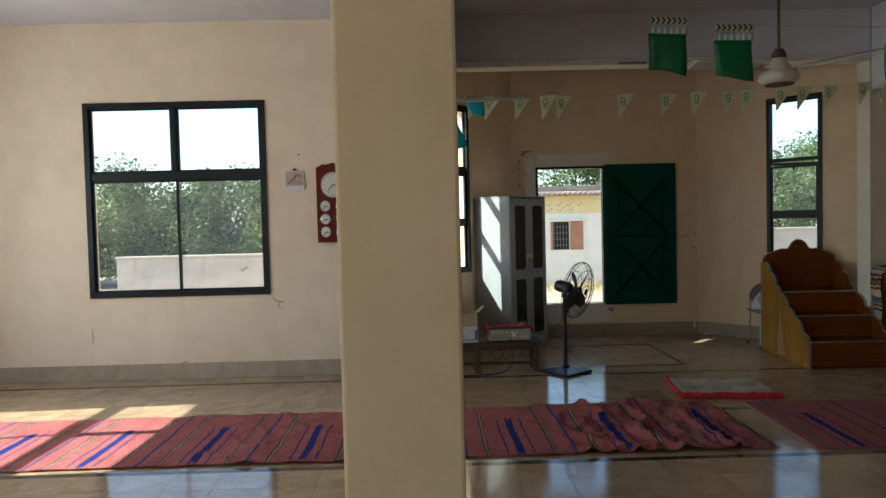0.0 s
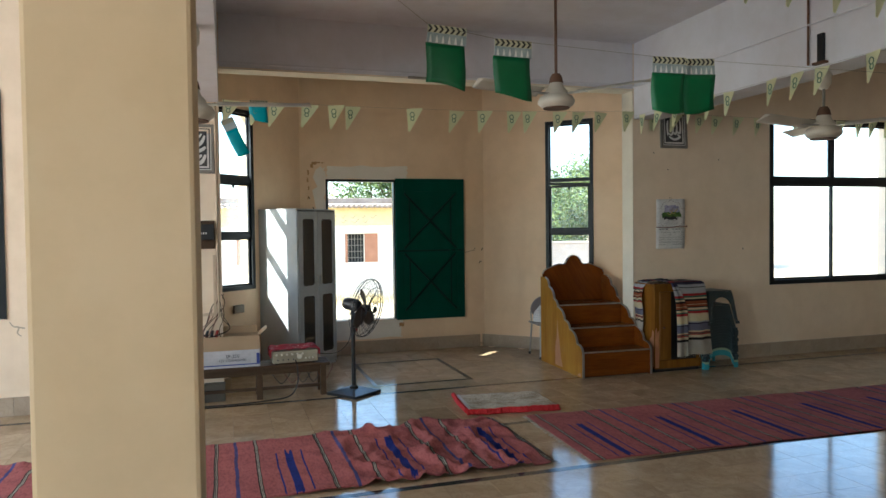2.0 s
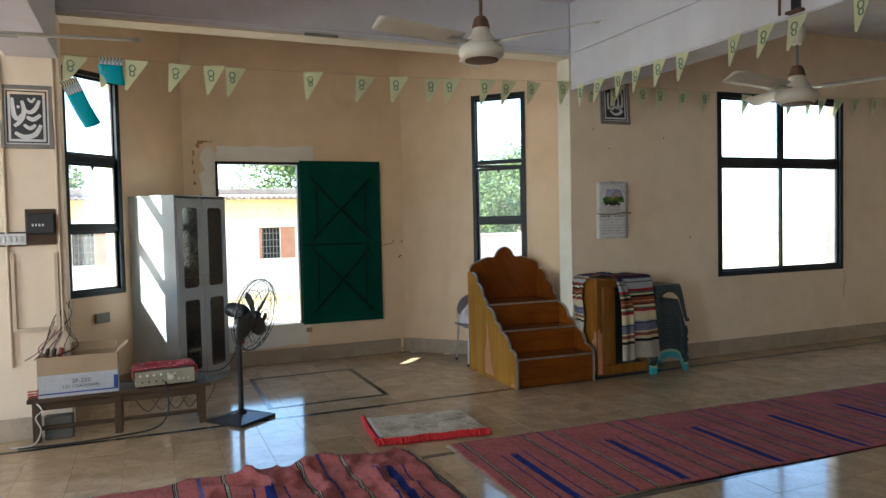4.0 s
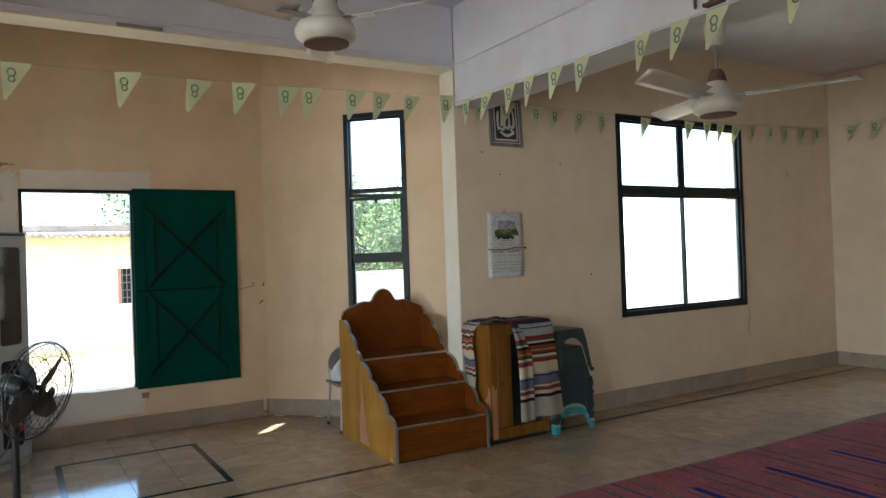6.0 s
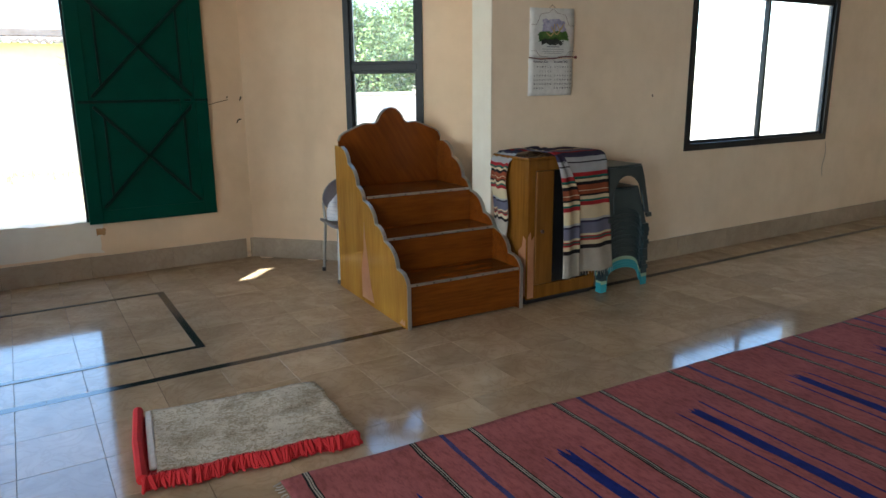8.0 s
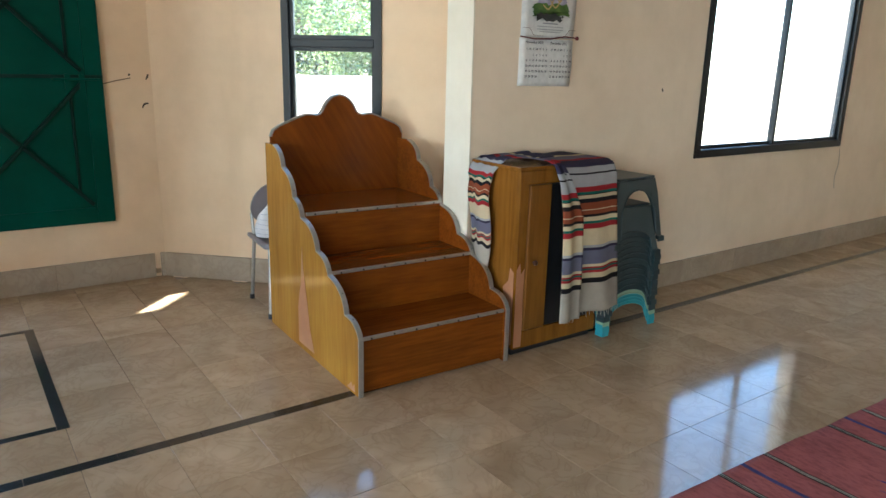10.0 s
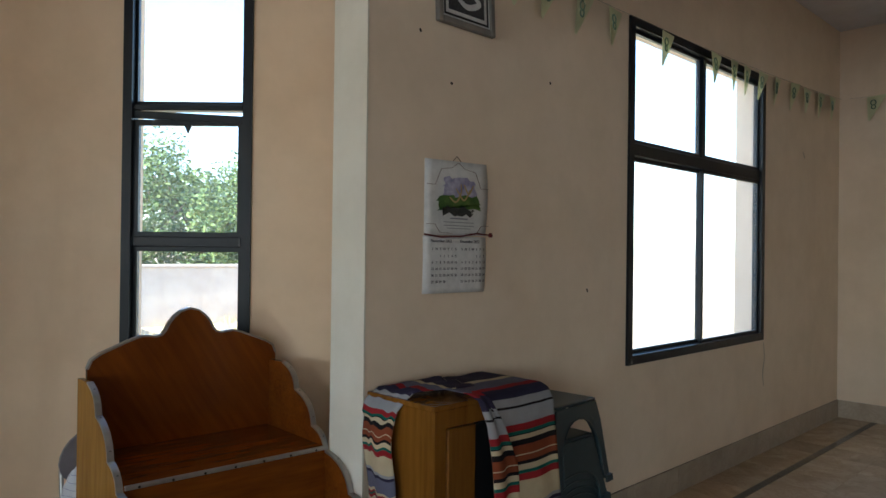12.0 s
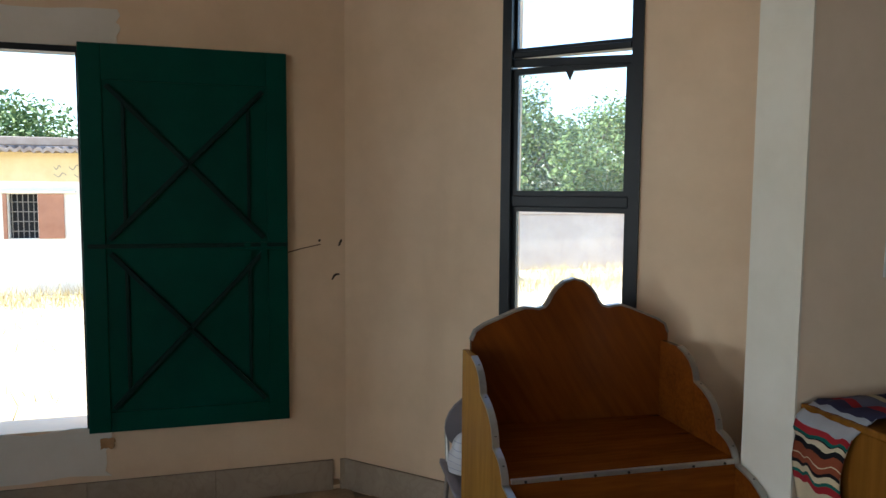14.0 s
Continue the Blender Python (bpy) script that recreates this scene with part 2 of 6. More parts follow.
def mesh_of(name, bm, smooth=False):
    bmesh.ops.recalc_face_normals(bm, faces=bm.faces)
    me = bpy.data.meshes.new(name)
    bm.to_mesh(me)
    bm.free()
    if smooth:
        for p in me.polygons:
            p.use_smooth = True
        me.set_sharp_from_angle(angle=radians(40))
    return me


def part(name, bm, material, parent=None, label="", smooth=False):
    ob = new(name, mesh_of(name, bm, smooth))
    if material:
        ob.data.materials.append(material)
    if parent:
        ob.parent = parent
    if label:
        tagged(ob, label)
    return ob


def thing(name, m, label, category, group=""):
    ob = new(name)
    ob.empty_display_size = 0.1
    ob.matrix_world = m
    return tagged(ob, label, category, group)


def structure(name, bm, material, label, category, m=None):
    ob = part(name, bm, material)
    if m:
        ob.matrix_world = m
    return tagged(ob, label, category, "", "structure")


def wall_mesh(length, z0, z1, thick, openings):
    """A wall along x, from y = 0 to thick, cut by openings (u0, u1, z0, z1)."""
    us = sorted({0, length, *[o[0] for o in openings], *[o[1] for o in openings]})
    zs = sorted({z0, z1, *[o[2] for o in openings], *[o[3] for o in openings]})
    solid = lambda i, j: 0 <= i < len(us) - 1 and 0 <= j < len(zs) - 1 and not any(o[0] <= us[i] < o[1] and o[2] <= zs[j] < o[3] for o in openings)
    bm = bmesh.new()
    seen = {}

    def v(u, y, z):
        if (u, y, z) not in seen:
            seen[(u, y, z)] = bm.verts.new((u, y, z))
        return seen[(u, y, z)]

    for i in range(len(us) - 1):
        for j in range(len(zs) - 1):
            if not solid(i, j):
                continue
            a, b, c, d = us[i], us[i + 1], zs[j], zs[j + 1]
            bm.faces.new((v(a, 0, c), v(b, 0, c), v(b, 0, d), v(a, 0, d)))
            bm.faces.new((v(a, thick, c), v(a, thick, d), v(b, thick, d), v(b, thick, c)))
            for di, dj, p, q in ((-1, 0, (a, c), (a, d)), (1, 0, (b, c), (b, d)), (0, -1, (a, c), (b, c)), (0, 1, (a, d), (b, d))):
                if not solid(i + di, j + dj):
                    bm.faces.new((v(p[0], 0, p[1]), v(q[0], 0, q[1]), v(q[0], thick, q[1]), v(p[0], thick, p[1])))
    return bm


def window(name, m, w, h, uprights, rails, label, bar=0.055, panes=()):
    """A steel window in an opening; m puts its lower left inner corner, x along the wall, y outwards."""
    ob = thing(name, m, label, "window")
    ob["kind"] = "structure"
    d0, d1 = 0.015, 0.06
    fr = bmesh.new()
    for b in ((0, bar, 0, h), (w - bar, w, 0, h), (bar, w - bar, 0, bar), (bar, w - bar, h - bar, h)):
        quad_box(fr, b[0], b[1], d0 - 0.03, d1, b[2], b[3])
    part("window_frame", fr, FRAME, ob)
    for u, z0, z1, t in uprights:
        part("mullion", soft_box(u - t / 2, u + t / 2, d0 - 0.01, d1, z0, z1, 0.004), FRAME, ob)
    for z, u0, u1, t in rails:
        part("transom", soft_box(u0, u1, d0 - 0.015, d1 + 0.005, z - t / 2, z + t / 2, 0.004), FRAME, ob)
    for u0, u1, z0, z1, y in panes:
        sash = bmesh.new()
        s = 0.028
        for b in ((u0, u0 + s, z0, z1), (u1 - s, u1, z0, z1), (u0 + s, u1 - s, z0, z0 + s), (u0 + s, u1 - s, z1 - s, z1)):
            quad_box(sash, b[0], b[1], y - 0.012, y + 0.012, b[2], b[3])
        sa = part("sash", sash, FRAME, ob)
        g = bmesh.new()
        quad_box(g, u0 + s, u1 - s, y - 0.002, y + 0.002, z0 + s, z1 - s)
        pane = part("pane", g, GLASS, sa, "dusty clear glass")
        pane.visible_shadow = False
    return ob


# ---- the hall ----
X0, X1, Y0, YW, ZC, TH = -4.5, 11.17, -4.0, 8.0, 3.72, 0.22
LW = (-2.83, -0.95, 0.87, 2.90)
BW = (7.355, 9.35, 0.885, 2.95)
structure("wall_north", wall_mesh(X1 - X0 + 2 * TH, -0.2, ZC + 0.15, TH, [(LW[0] - X0 + TH, LW[1] - X0 + TH, LW[2], LW[3]), (0.88 - X0 + TH, 5.43 - X0 + TH, -0.2, 3.2), (BW[0] - X0 + TH, BW[1] - X0 + TH, BW[2], BW[3])]),
          CREAM, "cream painted plaster wall with two steel windows and a wide bay opening", "wall", pose(X0 - TH, YW, 0))
BYO = 10.22
WW = (4.94, 6.80, 0.87, 2.90)
# second side window, unseen and added to light the back of the hall
WW_ADDED = (-0.6, 1.26, 0.87, 2.90)
structure("wall_west", wall_mesh(YW - Y0, -0.2, ZC + 0.15, TH, [(WW[0] - Y0, WW[1] - Y0, WW[2], WW[3]), (WW_ADDED[0] - Y0, WW_ADDED[1] - Y0, WW_ADDED[2], WW_ADDED[3])]), CREAM, "cream painted plaster side wall with steel windows, the rear one added for light", "wall", pose(X0, Y0, 0, 0, 0, 90))
structure("wall_east", wall_mesh(YW - Y0, -0.2, ZC + 0.15, TH, []), CREAM, "plain cream painted plaster side wall", "wall", pose(X1 + TH, Y0, 0, 0, 0, 90))
# rear opening is never in view, added to let light in
SW = [(1.6, 3.5, 0.87, 2.9)]
structure("wall_south", wall_mesh(X1 - X0 + 2 * TH, -0.2, ZC + 0.15, TH, SW), CREAM, "cream painted plaster rear wall with one unseen opening added for light", "wall", pose(X0 - TH, Y0 - TH, 0))

# soffit and inner jambs of the bay opening
lin = bmesh.new()
quad_box(lin, 0.884, 5.426, YW - 0.003, YW + TH + 0.003, 3.188, 3.197)
structure("trim", lin, OFFWHITE, "pale painted soffit strip under the bay beam", "trim")
jam = bmesh.new()
quad_box(jam, 5.420, 5.427, YW - 0.003, YW + TH + 0.003, 0.0, 3.187)
structure("trim", jam, OFFWHITE, "pale plastered edge of the bay opening", "trim")

# beams
for name, b, lab in (("beam", (0.889, 5.421, YW - 0.012, YW - 0.0005, 3.205, ZC), "lavender whitewashed beam face over the bay"),
                     ("beam", (5.43, 5.77, Y0, YW - 0.013, 2.86, ZC), "lavender whitewashed concrete beam along the hall"),
                     ("beam", (0.54, 0.88, Y0, YW - 0.013, 2.86, ZC), "lavender whitewashed concrete beam along the hall")):
    structure(name, soft_box(*b, 0.002), WHITEWASH, lab, "beam")
structure("ceiling", soft_box(X0 - TH, X1 + TH, Y0 - TH, YW + TH, ZC + 0.0001, ZC + 0.14, 0), WHITEWASH, "lavender grey whitewashed flat ceiling", "ceiling")
bc = bmesh.new()
pts = [(-0.05, YW + TH + 0.001), (6.25, YW + TH + 0.001), (4.42, BYO), (1.75, BYO)]
lo, hi = [bc.verts.new((x, y, ZC + 0.0001)) for x, y in pts], [bc.verts.new((x, y, ZC + 0.14)) for x, y in pts]
bc.faces.new(lo)
bc.faces.new(hi[::-1])
for k in range(4):
    bc.faces.new((lo[k], lo[(k + 1) % 4], hi[(k + 1) % 4], hi[k]))
structure("ceiling_bay", bc, WHITEWASH, "lavender grey whitewashed ceiling of the bay", "ceiling")
structure("pillar", soft_box(0.483, 0.848, 2.693, 3.045, 0.0, 2.86, 0.012, 2), TAN, "square tan painted plaster pillar", "pillar")

# the bay: a back wall with a shuttered opening and two canted walls with narrow windows
BY, BL, BR = 10.0, 1.84, 4.33
DO = (2.165, 3.09, 0.44, 2.285)
structure("wall_bay", wall_mesh(BR - BL, -0.2, ZC, TH, [(DO[0] - BL, DO[1] - BL, DO[2], DO[3]), (4.262 - BL, 4.298 - BL, 0.02, 0.055)]), PEACH, "peach painted back wall of the bay with one shuttered opening", "wall", pose(BL, BY, 0))
C45 = math.sqrt(0.5)
NZ = (0.955, 3.015)
un = [((4.972 - 4.33) / C45, (5.422 - 4.33) / C45)]
structure("wall_bay_right", wall_mesh(1.8 / C45, -0.2, ZC, TH, [(un[0][0], un[0][1], *NZ)]), PEACH, "peach painted canted wall with one narrow window", "wall", pose(BR, BY, 0, 0, 0, -45))
lu = ((0.79 - (BL - 1.78)) / C45, (1.24 - (BL - 1.78)) / C45)
structure("wall_bay_left", wall_mesh(1.78 / C45, -0.2, ZC, TH, [(lu[0], lu[1], *NZ)]), PEACH, "peach painted canted wall with one narrow window", "wall", pose(BL - 1.78, BY - 1.78, 0, 0, 0, 45))

# windows
def four_light(name, m, w, h, flip, label):
    zt = h * 0.622
    return window(name, m, w, h, [(w / 2 - 0.012, zt, h - 0.05, 0.05)], [(zt, 0.05, w - 0.05, 0.075)], label,
                  panes=[(0.05, w / 2 - 0.03, zt + 0.035, h - 0.05, 0.03), (w / 2 + 0.01, w - 0.05, zt + 0.035, h - 0.05, 0.03),
                         (0.05, w / 2 + 0.02, 0.05, zt - 0.035, 0.022 if flip else 0.05), (w / 2 - 0.02, w - 0.05, 0.05, zt - 0.035, 0.05 if flip else 0.022)])


four_light("window_1", pose(LW[0], YW, LW[2]), LW[1] - LW[0], LW[3] - LW[2], True, "black steel window with four panes and sliding lower sashes")
four_light("window_2", pose(BW[0], YW, BW[2]), BW[1] - BW[0], BW[3] - BW[2], False, "black steel window with four panes and sliding lower sashes")
four_light("window_3", pose(X0, WW[0], WW[2], 0, 0, 90), WW[1] - WW[0], WW[3] - WW[2], True, "unseen black steel window with four panes in the side wall")
# this one is added for light only
four_light("added_window_4", pose(X0, WW_ADDED[0], WW_ADDED[2], 0, 0, 90), WW_ADDED[1] - WW_ADDED[0], WW_ADDED[3] - WW_ADDED[2], True, "unseen black steel window with four panes in the side wall")


def narrow_light(name, m, w, h, label, ajar=False):
    z1, z2 = 0.62, 1.255
    ob = window(name, m, w, h, [], [(z1, 0.05, w - 0.05, 0.05), (z2 + (0.026 if ajar else 0), 0.05, w - 0.05, 0.03 if ajar else 0.07)], label, bar=0.045,
                panes=[(0.04, w - 0.04, 0.04, z1 - 0.02, 0.03), (0.045, w - 0.045, z1 + 0.02, z2 - 0.035, 0.02), (0.03, w - 0.03, z2 + 0.03, h - 0.04, 0.035)])
    bm = bmesh.new()
    slab(bm, [(w / 2 - 0.02, z2 - 0.06), (w / 2 + 0.02, z2 - 0.06), (w / 2, z2 - 0.105)], 0.012, pose(0, -0.004, 0))
    part("latch", bm, FRAME, ob)
    if ajar:
        part("sash_bar", soft_box(0.035 - w / 2, w / 2 - 0.035, 0.004, 0.03, -0.018, 0.018, 0.002, 1, pose(w / 2, 0, z2 - 0.021, 0, 2.6, 0)), FRAME, ob, "sagging top bar of the opened sash")
    return ob


narrow_light("window_5", pose(4.972, 9.358, NZ[0], 0, 0, -45), un[0][1] - un[0][0], NZ[1] - NZ[0], "narrow black steel window with three panes in the canted wall", True)
narrow_light("window_6", pose(0.79, 8.95, NZ[0], 0, 0, 45), lu[1] - lu[0], NZ[1] - NZ[0], "narrow black steel window with three panes in the canted wall")

# skirting
def skirting(m, length, joint=0.62):
    bm = bmesh.new()
    quad_box(bm, 0, length, -0.012, 0.004, 0, 0.165)
    ob = tagged(part("baseboard", bm, GROUT), "polished grey beige marble skirting", "baseboard", "", "structure")
    ob.matrix_world = m
    n = max(1, round(length / joint))
    w = length / n
    p0 = mesh_of("skirting_tile", soft_box(0.001, w - 0.001, -0.018, -0.011, 0.001, 0.167, 0.0015))
    p0.materials.append(SKIRT)
    for k in range(n):
        o = new("tile", p0)
        o.parent = ob
        o.location = (k * w, 0, 0)
    return ob


skirting(pose(X0, YW, 0), 0.88 - X0)
skirting(pose(5.43, YW, 0), X1 - 5.43)
skirting(pose(X1, YW, 0, 0, 0, -90), YW - Y0)
skirting(pose(BL, BY, 0), 4.26 - BL)
skirting(pose(4.30, BY, 0), 0.03)
skirting(pose(BR, BY, 0, 0, 0, -45), 1.8 / C45)
skirting(pose(BL - 1.78, BY - 1.78, 0, 0, 0, 45), 1.78 / C45)

# opening in the bay: steel frame, patched plaster round it, green shutter folded back
fr = bmesh.new()
for b in ((DO[0], DO[0] + 0.03, DO[2], DO[3]), (DO[1] - 0.03, DO[1], DO[2], DO[3]), (DO[0] + 0.03, DO[1] - 0.03, DO[3] - 0.03, DO[3])):
    quad_box(fr, b[0], b[1], BY - 0.01, BY + 0.08, b[2], b[3])
tagged(part("door_frame", fr, FRAME), "thin dark steel frame round the shuttered opening", "door frame", "", "structure")
random.seed(4)
CHIP = paint("brown_render", (0.40, 0.22, 0.09), (0.52, 0.31, 0.15), 0.9, 12, 60, 0.3)
def ragged(x0, x1, z0, z1, n=26, amp=0.03):
    pts = []
    for k in range(n):
        s = k / n * 4
        side, u = int(s), s - int(s)
        p = ((x0 + (x1 - x0) * u, z0), (x1, z0 + (z1 - z0) * u), (x1 - (x1 - x0) * u, z1), (x0, z1 - (z1 - z0) * u))[side]
        pts.append((p[0] + random.uniform(-amp, amp), p[1] + random.uniform(-amp, amp)))
    return pts


for (a, b, c, d), amp in (((DO[0] - 0.13, DO[0] - 0.005, 1.75, 2.42), 0.05), ((DO[0] + 0.02, DO[1] + 0.16, DO[3] + 0.006, 2.46), 0.012), ((DO[0] - 0.2, DO[1] + 0.06, 0.19, DO[2] - 0.004), 0.02)):
    bm = bmesh.new()
    slab(bm, ragged(a, b, c, d, 28, amp * 0.9), 0.004, pose(0, BY - 0.004, 0))
    tagged(part("plaster_patch", bm, PATCHED), "pale unpainted cement patch round the opening", "plaster", "", "structure")
for x0, x1, z0, z1 in ((1.975, 2.005, 2.43, 2.475), (1.99, 2.05, 2.472, 2.505), (2.04, 2.10, 2.485, 2.508), (2.11, 2.15, 2.488, 2.50), (1.935, 1.958, 2.34, 2.40), (1.925, 1.945, 2.25, 2.30), (1.94, 1.955, 2.15, 2.19), (1.935, 1.945, 2.03, 2.06), (3.12, 3.18, 0.33, 0.38)):
    bm = bmesh.new()
    slab(bm, ragged(x0, x1, z0, z1, 20, 0.006), 0.003, pose(0, BY - 0.0085, 0))
    tagged(part("plaster_chip", bm, CHIP), "broken chip in the plaster showing brown render", "plaster", "", "structure")

sh = thing("door_shutter", pose(3.075, BY - 0.05, 0.425), "dark green painted steel shutter with crossed braces, folded back", "shutter")
SWD, SHT = 0.955, 1.875
part("panel", soft_box(0, SWD, 0.01, 0.016, 0, SHT, 0.002), GREEN, sh)
for b in ((0, 0.1, 0, SHT), (SWD - 0.1, SWD, 0, SHT), (0.1, SWD - 0.1, 0, 0.1), (0.1, SWD - 0.1, SHT - 0.17, SHT)):
    part("stile", soft_box(b[0], b[1], 0.0, 0.012, b[2], b[3], 0.003), GREEN, sh)
# middle rail and braces carry their shadow in the darker green
part("stile", soft_box(0.02, SWD, -0.006, 0.010, 0.905, 0.925, 0.002), DKGREEN, sh)
for z0, z1 in ((0.12, 0.88), (0.95, 1.68)):
    for a, b in (((0.12, z0), (SWD - 0.12, z1)), ((0.12, z1), (SWD - 0.12, z0))):
        d = Vector((b[0] - a[0], 0, b[1] - a[1]))
        part("brace", soft_box(-d.length / 2, d.length / 2, -0.014, 0.0098, -0.011, 0.011, 0.002, 1, pose((a[0] + b[0]) / 2, 0, (a[1] + b[1]) / 2, 0, -math.degrees(math.atan2(d.z, d.x)), 0)), DKGREEN, sh)
    for u in (0.19, SWD - 0.19):
        part("brace", soft_box(u - 0.008, u + 0.008, -0.003, 0.0099, z0 + 0.08, z1 - 0.08, 0.002), DKGREEN, sh)
bm = bmesh.new()
tube(bm, [(SWD - 0.28, -0.02, 0.9), (SWD - 0.02, -0.02, 0.9)], 0.008)
for u in (SWD - 0.2, SWD - 0.12):
    quad_box(bm, u - 0.015, u + 0.015, -0.022, -0.004, 0.84, 0.93)
part("bolt", bm, GREEN, sh)
bm = bmesh.new()
tube(bm, [(4.03, BY - 0.06, 1.30), (4.10, BY - 0.02, 1.315), (4.20, BY - 0.004, 1.335)], 0.003, 6)
tagged(part("wire_hook", bm, RUST), "thin bent wire hook holding the shutter", "hook")

# ---- minbar ----
mb = thing("minbar", pose(4.972, 7.603, 0, 0, 0, -2.2), "stepped golden plywood pulpit with scalloped sides and carved back", "pulpit")
HW, D = 0.41, 1.15
cusps = [(1.0, 1.03), (0.885, 0.925), (0.74, 0.79), (0.64, 0.705), (0.455, 0.575), (0.32, 0.49), (0.14, 0.35), (0.0, 0.275)]
edge = [(1.0, 1.03)]
for (y0, z0), (y1, z1) in zip(cusps, cusps[1:]):
    ln = math.hypot(y1 - y0, z1 - z0)
    nx, nz = -(z0 - z1) / ln, (y0 - y1) / ln
    for k in range(1, 9):
        s = k / 8
        h = 0.17 * ln * 4 * s * (1 - s) * (0.75 + 0.5 * s)
        edge.append((y0 + (y1 - y0) * s + nx * h, z0 + (z1 - z0) * s + nz * h))
edge = [(max(y, 0.0), z) for y, z in edge]
prof = [(1.12, 0.0), (1.12, 1.03)] + edge + [(0.0, 0.02), (0.0, 0.0)]
for sx in (-1, 1):
    bm = bmesh.new()
    slab(bm, prof, 0.022, pose(sx * HW - 0.011, 0, 0, 0, 0, 90) @ Matrix.Scale(-1, 4, (0, 1, 0)))
    side = part("side_panel", bm, WOODV if sx < 0 else WOOD, mb)
    strip = bmesh.new()
    run = edge + [(0.0, 0.15), (0.0, 0.0)]
    ring = []
    for k, (y, z) in enumerate(run):
        a, b = run[max(k - 1, 0)], run[min(k + 1, len(run) - 1)]
        dy, dz = b[0] - a[0], b[1] - a[1]
        ln = math.hypot(dy, dz) or 1
        ny, nz = dz / ln, -dy / ln
        ring.append([strip.verts.new((sx * HW + u, y + ny * o, z + nz * o)) for u, o in ((-0.0115, -0.003), (0.0115, -0.003), (0.0115, 0.004), (-0.0115, 0.004))])
    for a, b in zip(ring, ring[1:]):
        for j in range(4):
            strip.faces.new((a[j], a[(j + 1) % 4], b[(j + 1) % 4], b[j]))
    st = part("edge_strip", strip, ALU, mb, "nailed aluminium edging strip")
    for k in range(3, len(run) - 2, 6):
        bm = bmesh.new()
        lathe(bm, [(0.004, 0), (0.003, 0.002)], 8, Matrix.Translation((sx * HW, run[k][0] - 0.002, run[k][1] + 0.006)))
        part("nail", bm, SCREW, st)
steps = [(0.02, 0.275), (0.33, 0.5), (0.63, 0.727)]
for k, (y, z) in enumerate(steps):
    y2 = steps[k + 1][0] if k < 2 else D - 0.02
    z0 = 0.012 if k == 0 else steps[k - 1][1]
    part("riser", soft_box(-HW + 0.012, HW - 0.012, y, y + 0.015, z0, z - 0.015, 0.001), WOOD, mb)
    part("tread", soft_box(-HW + 0.012, HW - 0.012, y - 0.004, y2 + 0.014, z - 0.0149, z, 0.002), WOOD, mb)
    ns = part("nosing", soft_box(-HW + 0.013, HW - 0.013, y - 0.008, y + 0.004, z - 0.013, z + 0.003, 0.002), ALU, mb, "aluminium stair nosing strip")
    for j in range(7):
        bm = bmesh.new()
        lathe(bm, [(0.005, 0), (0.004, 0.003)], 8, Matrix.Translation((-HW + 0.06 + j * 0.117, y - 0.008, z - 0.007)) @ pose(0, 0, 0, 90, 0, 0))
        part("nail", bm, SCREW, ns)
half = [(0.41, 0.0), (0.41, 1.06), (0.395, 1.095), (0.36, 1.118), (0.30, 1.142), (0.24, 1.166), (0.20, 1.178), (0.17, 1.176), (0.145, 1.172), (0.12, 1.178), (0.105, 1.195), (0.09, 1.225), (0.07, 1.25), (0.04, 1.274), (0.0, 1.285)]
bm = bmesh.new()
slab(bm, half + [(-x, z) for x, z in half[-2::-1]], 0.022, pose(0.025, D - 0.022, 0))
part("back_panel", bm, WOODD, mb)
bm = bmesh.new()
full = (half + [(-x, z) for x, z in half[-2::-1]])[1:-1]
ring = []
for k, (x, z) in enumerate(full):
    a, b = full[max(k - 1, 0)], full[min(k + 1, len(full) - 1)]
    dx, dz = b[0] - a[0], b[1] - a[1]
    ln = math.hypot(dx, dz)
    n = (dz / ln, -dx / ln)
    ring.append([bm.verts.new((0.025 + x + n[0] * o, D - 0.011 + u, z + n[1] * o)) for u, o in ((-0.014, 0.003), (0.014, 0.003), (0.014, -0.005), (-0.014, -0.005))])
for a, b in zip(ring, ring[1:]):
    for j in range(4):
        bm.faces.new((a[j], a[(j + 1) % 4], b[(j + 1) % 4], b[j]))
part("edge_strip", bm, ALU, mb, "aluminium edging strip on the carved back")
# torn veneer on the side
bm = bmesh.new()
tear = [(0.70, 0.03), (0.70, 0.22), (0.68, 0.30), (0.655, 0.36), (0.645, 0.46), (0.63, 0.56), (0.625, 0.46), (0.60, 0.36), (0.575, 0.26), (0.55, 0.14), (0.50, 0.03)]
slab(bm, tear, 0.0015, pose(-HW - 0.0112, 0, 0, 0, 0, 90))
part("torn_veneer", bm, RAWWOOD, mb, "torn patch of bare reddish plywood")
bm = bmesh.new()
slab(bm, [(0.04, 0.012), (0.12, 0.012), (0.075, 0.05), (0.06, 0.03), (0.045, 0.05)], 0.0015, pose(-HW - 0.0112, 0, 0, 0, 0, 90))
part("torn_veneer", bm, RAWWOOD, mb, "torn patch of bare reddish plywood")


# ---- outside ----
SAND = paint("dry_sandy_ground", (0.36, 0.29, 0.19), (0.50, 0.42, 0.29), 0.95, 0.6, 12, 0.4)
bm = bmesh.new()
n = 40
vs = [[bm.verts.new(((i / n - 0.5) * 3000 * abs(i / n - 0.5) * 2 + 3, (j / n - 0.5) * 3000 * abs(j / n - 0.5) * 2 + 5, -0.25)) for j in range(n + 1)] for i in range(n + 1)]
for i in range(n):
    for j in range(n):
        bm.faces.new((vs[i][j], vs[i + 1][j], vs[i + 1][j + 1], vs[i][j + 1]))
